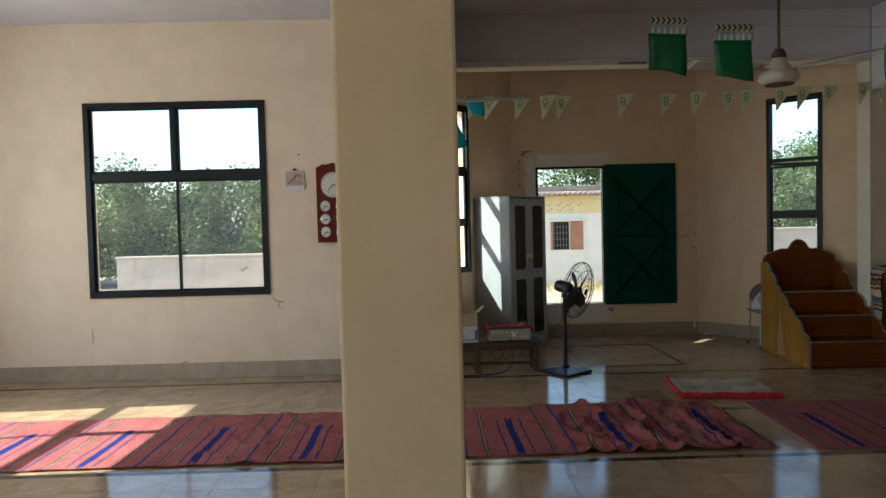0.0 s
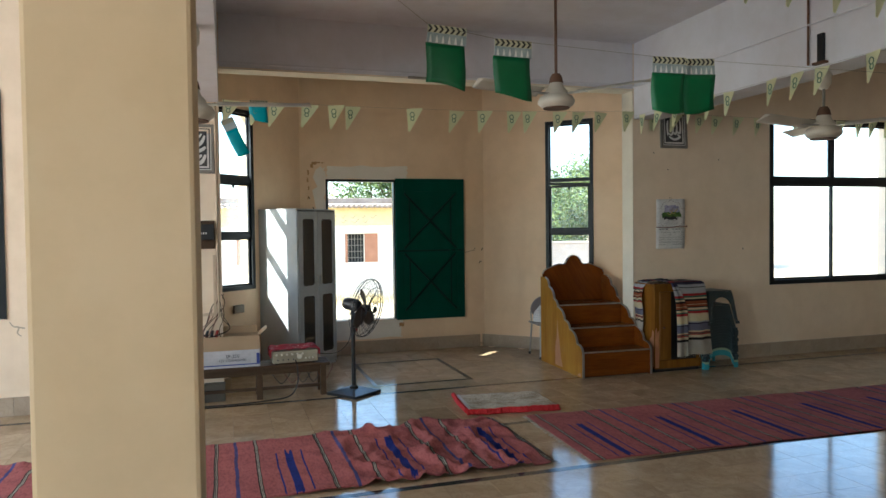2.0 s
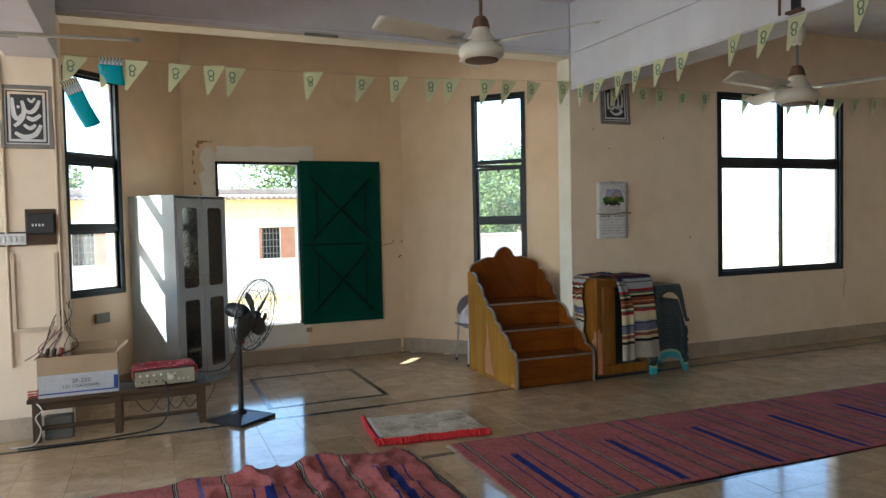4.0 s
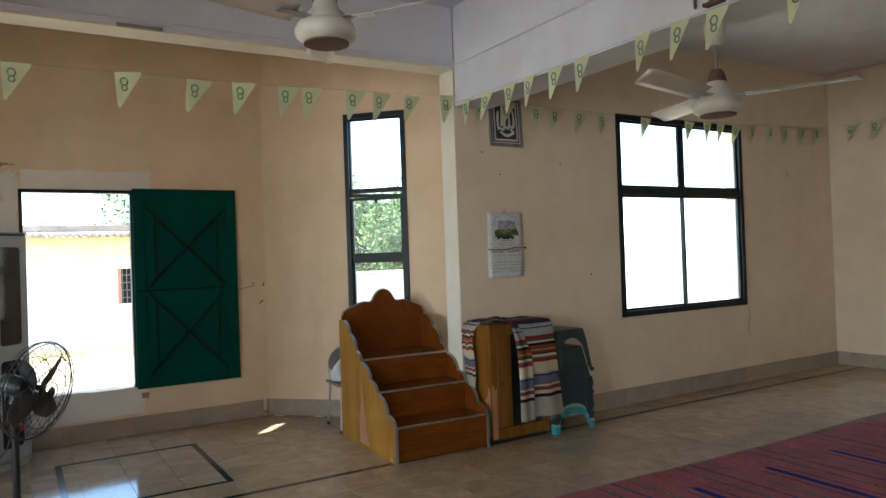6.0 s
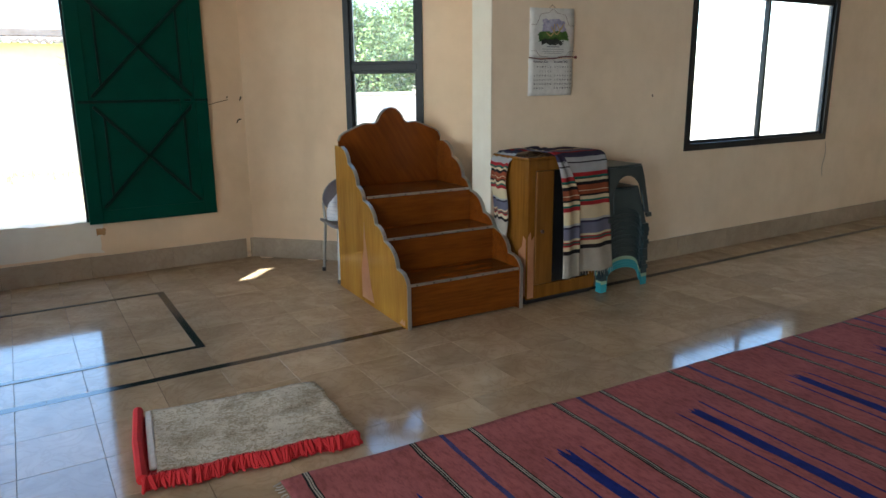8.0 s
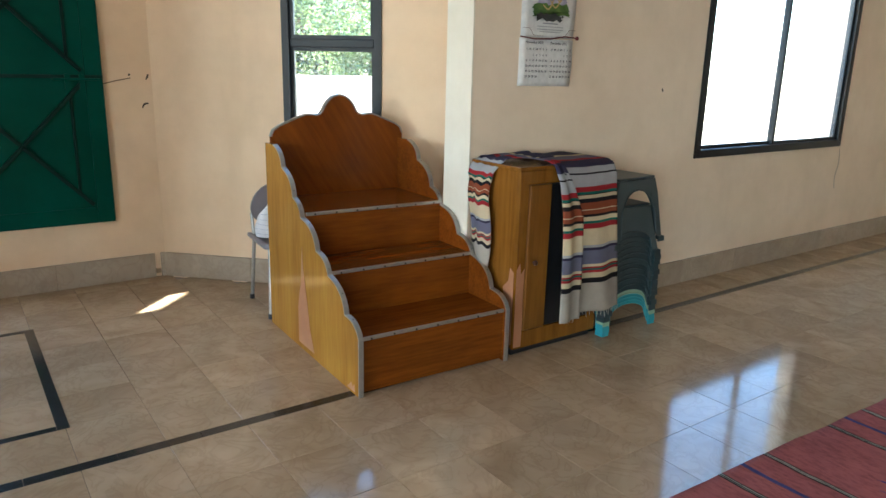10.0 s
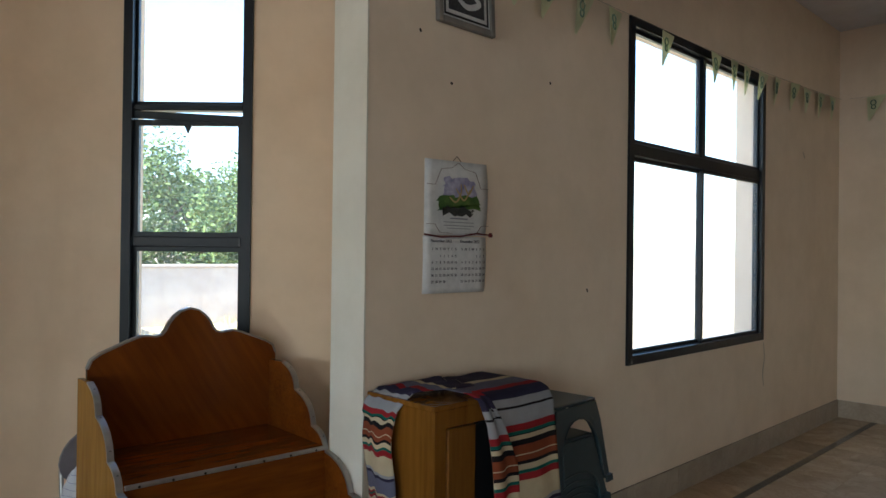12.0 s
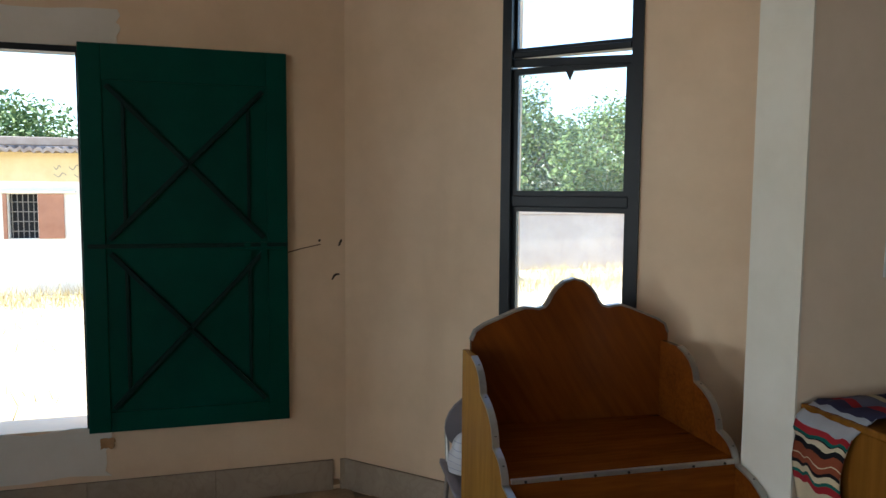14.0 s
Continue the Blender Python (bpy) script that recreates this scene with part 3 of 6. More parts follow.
structure("ground", bm, SAND, "dry sandy ground with straw", "ground")
bm = bmesh.new()
quad_box(bm, X0, X1, Y0, YW, -0.24, -0.012)
quad_box(bm, 0.0, 6.2, YW, BY, -0.24, -0.0125)
structure("floor", bm, GROUT, "floor of polished beige marble tiles with dark border strips", "floor")
# fill lamps added in the rear and side openings to brighten the hall
for o in SW:
    sky_fill_lamp((o[0] + o[1]) / 2 + X0 - TH, Y0 - 0.1, (o[2] + o[3]) / 2, 0, o[1] - o[0], o[3] - o[2], 10)
for w in (WW, WW_ADDED):
    sky_fill_lamp(X0 - 0.16, (w[0] + w[1]) / 2, (w[2] + w[3]) / 2, -90, w[1] - w[0] - 0.1, w[3] - w[2] - 0.1, 26)


# ---- things in the bay ----
def grid_sheet(bm, fn, nu, nv, thick=0.004, uv=None):
    """A cloth: fn(u, v) gives its upper face; a lower face and edges close it."""
    top = [[Vector(fn(i / nu, j / nv)) for j in range(nv + 1)] for i in range(nu + 1)]
    a = [[bm.verts.new(p) for p in row] for row in top]
    low = []
    for i in range(nu + 1):
        row = []
        for j in range(nv + 1):
            du = top[min(i + 1, nu)][j] - top[max(i - 1, 0)][j]
            dv = top[i][min(j + 1, nv)] - top[i][max(j - 1, 0)]
            n = du.cross(dv)
            n = n.normalized() if n.length > 1e-9 else Vector((0, 0, 1))
            row.append(bm.verts.new(top[i][j] - n * thick))
        low.append(row)
    lay = bm.loops.layers.uv.verify()

    def face(vs, uvs):
        f = bm.faces.new(vs)
        for l, c in zip(f.loops, uvs):
            l[lay].uv = c
        f.smooth = True

    for i in range(nu):
        for j in range(nv):
            k = [(i, j), (i + 1, j), (i + 1, j + 1), (i, j + 1)]
            c = [(p / nu, q / nv) for p, q in k]
            face([a[p][q] for p, q in k], c)
            face([low[p][q] for p, q in k][::-1], c[::-1])
    for i in range(nu):
        for j in (0, nv):
            face([a[i][j], low[i][j], low[i + 1][j], a[i + 1][j]], [(i / nu, j / nv)] * 2 + [((i + 1) / nu, j / nv)] * 2)
    for j in range(nv):
        for i in (0, nu):
            face([a[i][j], a[i][j + 1], low[i][j + 1], low[i][j]], [(i / nu, j / nv)] * 4)


def banded(name, stops, period, axis, space, rough=0.9, weave=260.0, wobble=0.012, short=None, slubs=False):
    """Woven cloth with colour bands that repeat along one axis."""
    m, t, b = nodes_of(name)
    co = t.nodes.new("ShaderNodeTexCoord")
    sep = t.nodes.new("ShaderNodeSeparateXYZ")
    t.links.new(co.outputs[space], sep.inputs[0])
    nz = tex_noise(t, 2.5, 3, 0.6)
    ad = t.nodes.new("ShaderNodeMath")
    ad.operation, ad.inputs[1].default_value = "MULTIPLY_ADD", wobble
    t.links.new(nz, ad.inputs[0])
    t.links.new(sep.outputs[axis], ad.inputs[2])
    md = t.nodes.new("ShaderNodeMath")
    md.operation, md.inputs[1].default_value = "FLOORED_MODULO", period
    t.links.new(ad.outputs[0], md.inputs[0])
    dv = t.nodes.new("ShaderNodeMath")
    dv.operation, dv.inputs[1].default_value = "DIVIDE", period
    t.links.new(md.outputs[0], dv.inputs[0])
    col = ramp(t, dv.outputs[0], stops)
    if short:
        other = ramp(t, dv.outputs[0], short)
        fing = tex_noise(t, 1.0, 2, 0.5, (55, 1.2, 1))
        ya = t.nodes.new("ShaderNodeMath")
        ya.operation, ya.inputs[1].default_value = "MULTIPLY_ADD", 0.28
        t.links.new(fing, ya.inputs[0])
        t.links.new(sep.outputs[1], ya.inputs[2])
    for n in t.nodes:
        if n.type == "VALTORGB":
            n.color_ramp.interpolation = "CONSTANT"
    if short:
        span = ramp(t, ya.outputs[0], ((0.0, (0, 0, 0)), (0.155, (0, 0, 0)), (0.165, (1, 1, 1)), (0.995, (1, 1, 1)), (1.0, (0, 0, 0))))
        col = mix(t, span, other, col)
    dirt = tex_noise(t, 4, 5, 0.65)
    col = mix(t, 1.0, col, ramp(t, dirt, ((0.3, (0.72, 0.70, 0.70)), (0.7, (1.0, 1.0, 1.0)))), "MULTIPLY")
    if slubs:
        slub = tex_noise(t, 60, 4, 0.7, (1.0, 0.35, 1.0))
        col = mix(t, 1.0, col, ramp(t, slub, ((0.34, (0.72, 0.70, 0.70)), (0.52, (1, 1, 1)), (0.7, (1.1, 1.12, 1.12)))), "MULTIPLY")
    t.links.new(col, b.inputs["Base Color"])
    b.inputs["Roughness"].default_value = rough
    b.inputs["Specular IOR Level"].default_value = 0.15
    bump(t, b, tex_noise(t, weave, 2), 0.35, 0.003)
    return m


# cupboard
CUPDIR = 45
cp = thing("cupboard", pose(1.70, 9.05, 0, 0, 0, CUPDIR), "tall grey steel cupboard with two glazed doors and peeling paint", "cupboard")
CWD, CDP, CHT = 0.72, 0.57, 1.88
for b in ((0, 0.012, 0, CDP, 0.03, CHT - 0.015), (CWD - 0.012, CWD, 0, CDP, 0.03, CHT - 0.015), (0.012, CWD - 0.012, CDP - 0.012, CDP, 0.03, CHT - 0.015), (0.012, CWD - 0.012, 0.02, CDP - 0.012, 0.06, 0.075)):
    part("panel", soft_box(*b, 0.001), STEEL, cp)
part("top", soft_box(-0.006, CWD + 0.006, -0.006, CDP + 0.004, CHT - 0.0148, CHT, 0.003), STEEL, cp)
part("plinth", soft_box(0.013, CWD - 0.013, 0.01, CDP - 0.02, 0.0, 0.0595, 0.002), STEEL, cp)
part("pillar_strip", soft_box(CWD / 2 - 0.012, CWD / 2 + 0.012, 0.005, 0.02, 0.076, CHT - 0.016, 0.002), STEEL, cp)
DARKGLASS = plain("dark_cupboard_glass", (0.02, 0.02, 0.022), 0.08)
for k in range(2):
    u0, u1 = (0.013, CWD / 2 - 0.003) if k == 0 else (CWD / 2 + 0.003, CWD - 0.013)
    w = u1 - u0
    door = wall_mesh(w, 0.08, CHT - 0.03, 0.018, [(0.075, w - 0.06, 0.17, 0.86), (0.075, w - 0.06, 0.98, 1.76)])
    dr = part("door", door, STEEL, cp)
    dr.location = (u0, -0.014, 0)
    for z0, z1 in ((0.17, 0.86), (0.98, 1.76)):
        part("pane", soft_box(0.07, w - 0.055, 0.006, 0.010, z0 - 0.005, z1 + 0.005, 0), DARKGLASS, dr, "dark dusty glass pane")
        for cx, cz, sx, sz in ((0.075, z0, 1, 1), (w - 0.06, z0, -1, 1), (0.075, z1, 1, -1), (w - 0.06, z1, -1, -1)):
            arc = [(cx, cz)] + [(cx + sx * 0.035 * (1 - math.sin(a)), cz + sz * 0.035 * (1 - math.cos(a))) for a in [j * math.pi / 12 for j in range(7)]]
            cn = bmesh.new()
            slab(cn, arc, 0.014, pose(0, 0.002, 0))
            part("corner", cn, STEEL, dr)
    hb = bmesh.new()
    hu = w - 0.03 if k == 0 else 0.03
    tube(hb, [(hu, 0, 0.99), (hu, -0.03, 1.0), (hu, -0.03, 1.09), (hu, 0, 1.10)], 0.006)
    part("handle", hb, ALU, dr, "small metal pull handle")

# pedestal fan
pf = thing("pedestal_fan", pose(2.11, 7.80, 0, 0, 0, 38), "old black pedestal fan with a wire guard on a square base", "fan")
bm = bmesh.new()
prof = [(-0.19, -0.19, 0.0), (-0.19, -0.19, 0.025), (-0.05, -0.05, 0.055)]
rings = [[bm.verts.new((sx * abs(a), sy * abs(b), z)) for sx, sy in ((-1, -1), (1, -1), (1, 1), (-1, 1))] for a, b, z in prof]
for a, b in zip(rings, rings[1:]):
    for j in range(4):
        bm.faces.new((a[j], a[(j + 1) % 4], b[(j + 1) % 4], b[j]))
bm.faces.new(rings[0][::-1])
bm.faces.new(rings[-1])
part("base", bm, CASTBLACK, pf)
bm = bmesh.new()
lathe(bm, [(0.045, 0.05), (0.045, 0.07), (0.022, 0.085), (0.02, 0.6), (0.026, 0.605), (0.026, 0.65), (0.014, 0.655), (0.014, 0.8)], 16)
part("pole", bm, CASTBLACK, pf, "", True)
bm = bmesh.new()
lathe(bm, [(0.02, 0), (0.024, 0.01), (0.02, 0.03)], 12, pose(0.02, 0, 0.63, 0, 90, 0))
part("knob", bm, plain("red_knob", (0.4, 0.03, 0.02), 0.4), pf, "red clamp knob")
HEAD = pose(0, 0, 0.885, 0, 0, -78) @ pose(0, 0, 0, 0, 100, 0)  # axis of the head
bm = bmesh.new()
lathe(bm, [(0.02, -0.10), (0.05, -0.09), (0.062, -0.055), (0.062, 0.045), (0.045, 0.08), (0.02, 0.088)], 20, HEAD)
part("motor", bm, CASTBLACK, pf, "", True)
bm = bmesh.new()
tube(bm, [(0, 0, 0.78), (0.0, 0, 0.82), (0, 0, 0.87)], [0.03, 0.022, 0.03])
part("neck", bm, CASTBLACK, pf)
grd = bmesh.new()
for r, z in ((0.29, 0.16), (0.282, 0.185), (0.215, 0.225), (0.14, 0.24), (0.06, 0.245), (0.282, 0.13), (0.19, 0.105), (0.1, 0.09)):
    pts = [HEAD @ Vector((r * math.cos(a), r * math.sin(a), z)) for a in [2 * math.pi * j / 32 for j in range(33)]]
    tube(grd, pts, 0.0028 if r < 0.285 else 0.005, 5, False)
guard = part("guard", grd, CASTBLACK, pf, "round wire guard")
bm = bmesh.new()
tube(bm, [Vector((r, 0, z)) for r, z in ((0.05, 0.245), (0.14, 0.24), (0.215, 0.225), (0.282, 0.185), (0.29, 0.16), (0.282, 0.13), (0.19, 0.105), (0.1, 0.09))], 0.0016, 4, False)
spoke = mesh_of("wire", bm)
spoke.materials.append(CASTBLACK)
for j in range(30):
    o = new("wire", spoke)
    o.parent = guard
    o.matrix_basis = HEAD @ pose(0, 0, 0, 0, 0, 12 * j)
bm = bmesh.new()
lathe(bm, [(0.03, 0.245), (0.036, 0.25), (0.02, 0.256)], 16, HEAD)
lathe(bm, [(0.028, 0.11), (0.034, 0.13), (0.034, 0.19), (0.02, 0.2)], 16, HEAD)
part("hub", bm, CASTBLACK, pf)
BLADE = plain("brown_fan_blade", (0.06, 0.045, 0.035), 0.35)
for k in range(4):
    bm = bmesh.new()
    def leaf(u, v, k=k):
        r = 0.03 + 0.215 * u
        wd = 0.03 + 0.045 * math.sin(math.pi * min(1, 0.15 + u * 0.8))
        a = k * math.pi / 2 + 0.5 + 0.25 * u
        s = (v - 0.5) * wd * 1.6
        return HEAD @ Vector((r * math.cos(a) - s * math.sin(a), r * math.sin(a) + s * math.cos(a), 0.155 + s * 0.45))
    grid_sheet(bm, leaf, 8, 5, 0.002)
    part("blade", bm, BLADE, pf)

# bench with battery box and amplifier
bn = thing("bench", pose(0.6, 7.83, 0), "low worn brown wooden bench loaded with electrical gear", "bench")
BLN, BDP, BHT = 1.28, 0.31, 0.325
for k in range(3):
    part("seat_board", soft_box(0, BLN, k * 0.105, k * 0.105 + 0.1, BHT - 0.03, BHT, 0.004), OLDWOOD, bn)
for u in (0.03, 0.58, BLN - 0.09):
    for v in (0.015, BDP - 0.065):
        part("leg", soft_box(u, u + 0.055, v, v + 0.05, 0, BHT - 0.031, 0.004), OLDWOOD, bn)
for v in (0.025, BDP - 0.05):
    part("rail", soft_box(0.086, BLN - 0.091, v, v + 0.025, BHT - 0.09, BHT - 0.0312, 0.003), OLDWOOD, bn)
part("stretcher", soft_box(0.086, 0.579, 0.03, 0.055, 0.085, 0.115, 0.003), OLDWOOD, bn)
part("stretcher", soft_box(0.636, BLN - 0.091, 0.03, 0.055, 0.085, 0.115, 0.003), OLDWOOD, bn)

bx = thing("battery_box", pose(0.672, 7.86, BHT), "open cardboard battery carton with a white printed lower half", "box")
bm = bmesh.new()
w, d, h, k = 0.54, 0.24, 0.30, 0.005
for b in ((0, w, 0, k, 0, h), (0, w, d - k, d, 0, h), (0, k, k, d - k, 0, h), (w - k, w, k, d - k, 0, h), (k, w - k, k, d - k, 0, k)):
    quad_box(bm, *b)
part("carton", bm, CARD, bx)
# paper white darkened for the shade in which the carton stands
CARTONWHITE = plain("shaded_white_print", (0.50, 0.50, 0.53), 0.7)
part("printed_band", soft_box(0.004, w + 0.002, -0.003, 0, 0.0, 0.165, 0), CARTONWHITE, bx, "white printed band")
part("printed_band", soft_box(w + 0.0002, w + 0.003, 0.0, d, 0.0, 0.165, 0), CARTONWHITE, bx, "white printed band")
BLUEINK = plain("blue_print", (0.03, 0.05, 0.25), 0.7)
part("printed_line", soft_box(0.006, w, -0.0045, -0.0031, 0.022, 0.032, 0), BLUEINK, bx)
part("printed_line", soft_box(w - 0.03, w, -0.0046, -0.0031, 0.033, 0.13, 0), BLUEINK, bx)


def text(body, size, m, material, parent, name="lettering", align="CENTER", depth=0.0006):
    cu = bpy.data.curves.new(name, "FONT")
    cu.body, cu.size, cu.align_x, cu.extrude = body, size, align, depth
    cu.resolution_u = 2
    cu.materials.append(material)
    ob = new(name, cu)
    ob.parent = parent
    ob.matrix_parent_inverse = Matrix()
    ob.matrix_basis = m
    return ob


text("SP-250", 0.045, pose(0.29, -0.0046, 0.095, 90, 0, 0), INK, bx)
text("12V 175AH(20HR)", 0.033, pose(0.29, -0.0046, 0.06, 90, 0, 0), INK, bx)
for fm in (pose(w, 0.12, h, 0, 50, 0), ):
    part("flap", soft_box(-0.002, 0.002, -0.11, 0.11, 0, 0.1, 0, 1, fm), CARD, bx)
part("flap", soft_box(0.01, w - 0.01, -0.003, 0.001, 0, 0.07, 0, 1, pose(0, d, h, -25, 0, 0)), CARD, bx)

bt = thing("battery", pose(0.69, 7.875, BHT + 0.0055), "battery with clamped terminals inside the open carton", "battery")
part("case", soft_box(0.0, 0.5, 0.0, 0.2, 0.0, 0.235, 0.006), CASTBLACK, bt)
for k, u in enumerate((0.05, 0.085, 0.12)):
    bm = bmesh.new()
    tube(bm, [(u, 0.1, 0.23), (u - 0.012 + 0.01 * k, 0.09, 0.30), (u + 0.01 * k, 0.085, 0.345)], [0.016, 0.014, 0.012], 8)
    part("clamp", bm, CASTBLACK if k < 2 else plain("red_clamp", (0.35, 0.03, 0.02), 0.5), bt)
rc = thing("cable_coil", pose(0.64, 7.87, BHT), "small coil of red wire on the bench end", "cable")
bm = bmesh.new()
tube(bm, [(0.035 * math.cos(a * 0.5), 0.035 * math.sin(a * 0.5), 0.006 + 0.0016 * a) for a in range(40)], 0.004, 5)
part("wire", bm, plain("red_wire", (0.4, 0.03, 0.02), 0.5), rc)
sm = thing("junction_box", pose(0.70, 7.90, 0.0), "small grey electrical box under the bench", "box")
part("body", soft_box(0, 0.19, 0, 0.12, 0.0, 0.17, 0.006), paint("dull_grey_box", (0.10, 0.09, 0.075), (0.15, 0.135, 0.11), 0.6), sm)

am = thing("amplifier", pose(1.33, 7.845, BHT, 0, 0, 3), "beige amplifier with knobs, draped with a red floral cloth", "amplifier")
AMPC = paint("beige_amplifier", (0.30, 0.27, 0.20), (0.38, 0.34, 0.25), 0.45)
part("body", soft_box(0, 0.44, 0, 0.24, 0.012, 0.13, 0.005), AMPC, am)
for u in (0.04, 0.4):
    for v in (0.03, 0.21):
        bm = bmesh.new()
        lathe(bm, [(0.014, 0), (0.014, 0.013)], 10, Matrix.Translation((u, v, 0)))
        part("foot", bm, CASTBLACK, am)
for u, z, r in [(0.04 + 0.05 * k, 0.095, 0.011) for k in range(6)] + [(0.26, 0.07, 0.026)] + [(0.05 + 0.05 * k, 0.045, 0.007) for k in range(4)] + [(0.32 + 0.035 * k, 0.05, 0.009) for k in range(3)]:
    bm = bmesh.new()
    lathe(bm, [(r, 0), (r * 0.85, 0.014), (r * 0.5, 0.016)], 12, pose(u, 0, z, 90, 0, 0))
    part("knob", bm, FANWHITE if r > 0.008 else CASTBLACK, am)
m_, t_, b_ = nodes_of("red_floral_cloth")
vor = t_.nodes.new("ShaderNodeTexVoronoi")
vor.inputs["Scale"].default_value = 26
t_.links.new(t_.nodes.new("ShaderNodeTexCoord").outputs["Object"], vor.inputs["Vector"])
t_.links.new(ramp(t_, vor.outputs["Distance"], ((0.0, (0.75, 0.68, 0.60)), (0.17, (0.6, 0.45, 0.4)), (0.2, (0.33, 0.02, 0.03)), (0.8, (0.26, 0.015, 0.03)))), b_.inputs["Base Color"])
b_.inputs["Roughness"].default_value = 0.9
REDFLORAL = m_
cl = thing("red_cloth", pose(1.33, 7.845, BHT, 0, 0, 3), "red cloth with white flowers lying over the amplifier", "cloth")


def over(u, v):
    s = -0.06 + 0.56 * u
    x = min(max(s, -0.008), 0.448)
    drop = max(0, -0.008 - s) + max(0, s - 0.448)
    y = -0.012 + 0.26 * v
    return (x + (-0.01 if s < 0 else 0.012 if s > 0.44 else 0), y, 0.138 - drop * 1.3 + 0.035 * (0.5 + noise.noise(Vector((s * 9, y * 9, 1)))) * (1 if 0 < s < 0.44 else 0.15))


bm = bmesh.new()
grid_sheet(bm, over, 40, 14, 0.005)
part("cloth", bm, REDFLORAL, cl)

# wires round the bench
WIRE = plain("red_brown_wire", (0.16, 0.03, 0.02), 0.5)
BWIRE = plain("black_cable", (0.012, 0.012, 0.012), 0.5)
WWIRE = plain("white_cable", (0.6, 0.58, 0.54), 0.5)
random.seed(11)


def cable(pts, r, material, label):
    bm = bmesh.new()
    P = [Vector(p) for p in pts]
    out = []
    for k in range(len(P) - 1):
        p0, p1, p2, p3 = P[max(k - 1, 0)], P[k], P[k + 1], P[min(k + 2, len(P) - 1)]
        for j in range(8):
            s = j / 8
            out.append(0.5 * ((2 * p1) + (p2 - p0) * s + (2 * p0 - 5 * p1 + 4 * p2 - p3) * s * s + (3 * p1 - p0 - 3 * p2 + p3) * s ** 3))
    out.append(P[-1])
    tube(bm, out, r, 6)
    return tagged(part("cable", bm, material, None, "", True), label, "cable")


for k in range(9):
    x = 0.80 + random.uniform(-0.03, 0.12)
    cable([(0.86 + random.uniform(-0.03, 0.03), YW - 0.02 + 0.12 * random.random(), 1.02), (x, 7.99, 0.85 + random.uniform(-0.05, 0.05)), (x - random.uniform(-0.08, 0.2), 7.96, 0.68), (x - random.uniform(0, 0.2), 7.94, 0.60)], 0.0035, random.choice((WIRE, BWIRE, OLDWOOD)), "loose thin wire hanging from the wall into the carton")
cable([(1.55, 7.86, 0.36), (1.56, 7.80, 0.30), (1.56, 7.80, 0.14), (1.48, 7.78, 0.03), (1.25, 7.74, 0.009), (0.9, 7.70, 0.009), (0.55, 7.72, 0.009)], 0.007, BWIRE, "black cable running down from the amplifier to the floor")
cable([(0.66, 7.84, 0.30), (0.70, 7.80, 0.25), (0.66, 7.79, 0.2), (0.69, 7.80, 0.1), (0.64, 7.77, 0.012), (0.5, 7.76, 0.008)], 0.005, WWIRE, "white cable hanging from the bench")
cable([(1.78, 7.95, 0.40), (1.9, 7.98, 0.38), (2.0, 7.9, 0.42), (2.08, 7.82, 0.55), (2.1, 7.81, 0.8)], 0.004, BWIRE, "thin flex from the amplifier to the fan")
for k in range(5):
    x = 1.3 + 0.1 * k
    cable([(x, 7.9, 0.29), (x + 0.05, 7.88, 0.2 + 0.02 * k), (x + 0.12, 7.9, 0.13), (x + 0.2, 7.92, 0.22), (x + 0.22, 7.92, 0.29)], 0.0035, random.choice((WIRE, BWIRE)), "looped wire hanging below the bench")

# small mat
mt = thing("prayer_mat", pose(3.0, 7.28, 0, 0, 0, -7), "folded thin mat, grey patterned top and red underside", "mat")
RED = plain("red_cloth", (0.50, 0.015, 0.02), 0.9)
m_, t_, b_ = nodes_of("worn_cream_mat")
crack = t_.nodes.new("ShaderNodeTexVoronoi")
crack.feature, crack.inputs["Scale"].default_value = "DISTANCE_TO_EDGE", 9.0
warp = t_.nodes.new("ShaderNodeTexNoise")
warp.inputs["Scale"].default_value, warp.inputs["Detail"].default_value = 14.0, 5
blend = t_.nodes.new("ShaderNodeMix")
blend.data_type, blend.inputs[0].default_value = "RGBA", 0.35
t_.links.new(t_.nodes.new("ShaderNodeTexCoord").outputs["Object"], blend.inputs[6])
t_.links.new(warp.outputs["Color"], blend.inputs[7])
t_.links.new(blend.outputs[2], crack.inputs["Vector"])
lines = ramp(t_, crack.outputs["Distance"], ((0.0, (0.30, 0.25, 0.17)), (0.05, (0.44, 0.39, 0.29)), (0.11, (0.62, 0.57, 0.46))))
worn = ramp(t_, tex_noise(t_, 5, 6, 0.7), ((0.36, (0.55, 0.50, 0.44)), (0.56, (1, 1, 1))))
t_.links.new(mix(t_, 1.0, lines, worn, "MULTIPLY"), b_.inputs["Base Color"])
b_.inputs["Roughness"].default_value, b_.inputs["Specular IOR Level"].default_value = 0.95, 0.1
bump(t_, b_, tex_noise(t_, 120, 3), 0.5, 0.004)
CREAMMAT = m_
bm = bmesh.new()
grid_sheet(bm, lambda u, v: (-0.02 + 0.80 * u + 0.05 * (1 - v) * (u - 0.1), -0.635 * (1 - v) - 0.03 + 0.008 * math.sin(u * 19), 0.012 + 0.008 * noise.noise(Vector((u * 5, v * 5, 3)))), 40, 16, 0.010)
part("underside", bm, RED, mt, "red cloth underside folded out at the edges")
bm = bmesh.new()
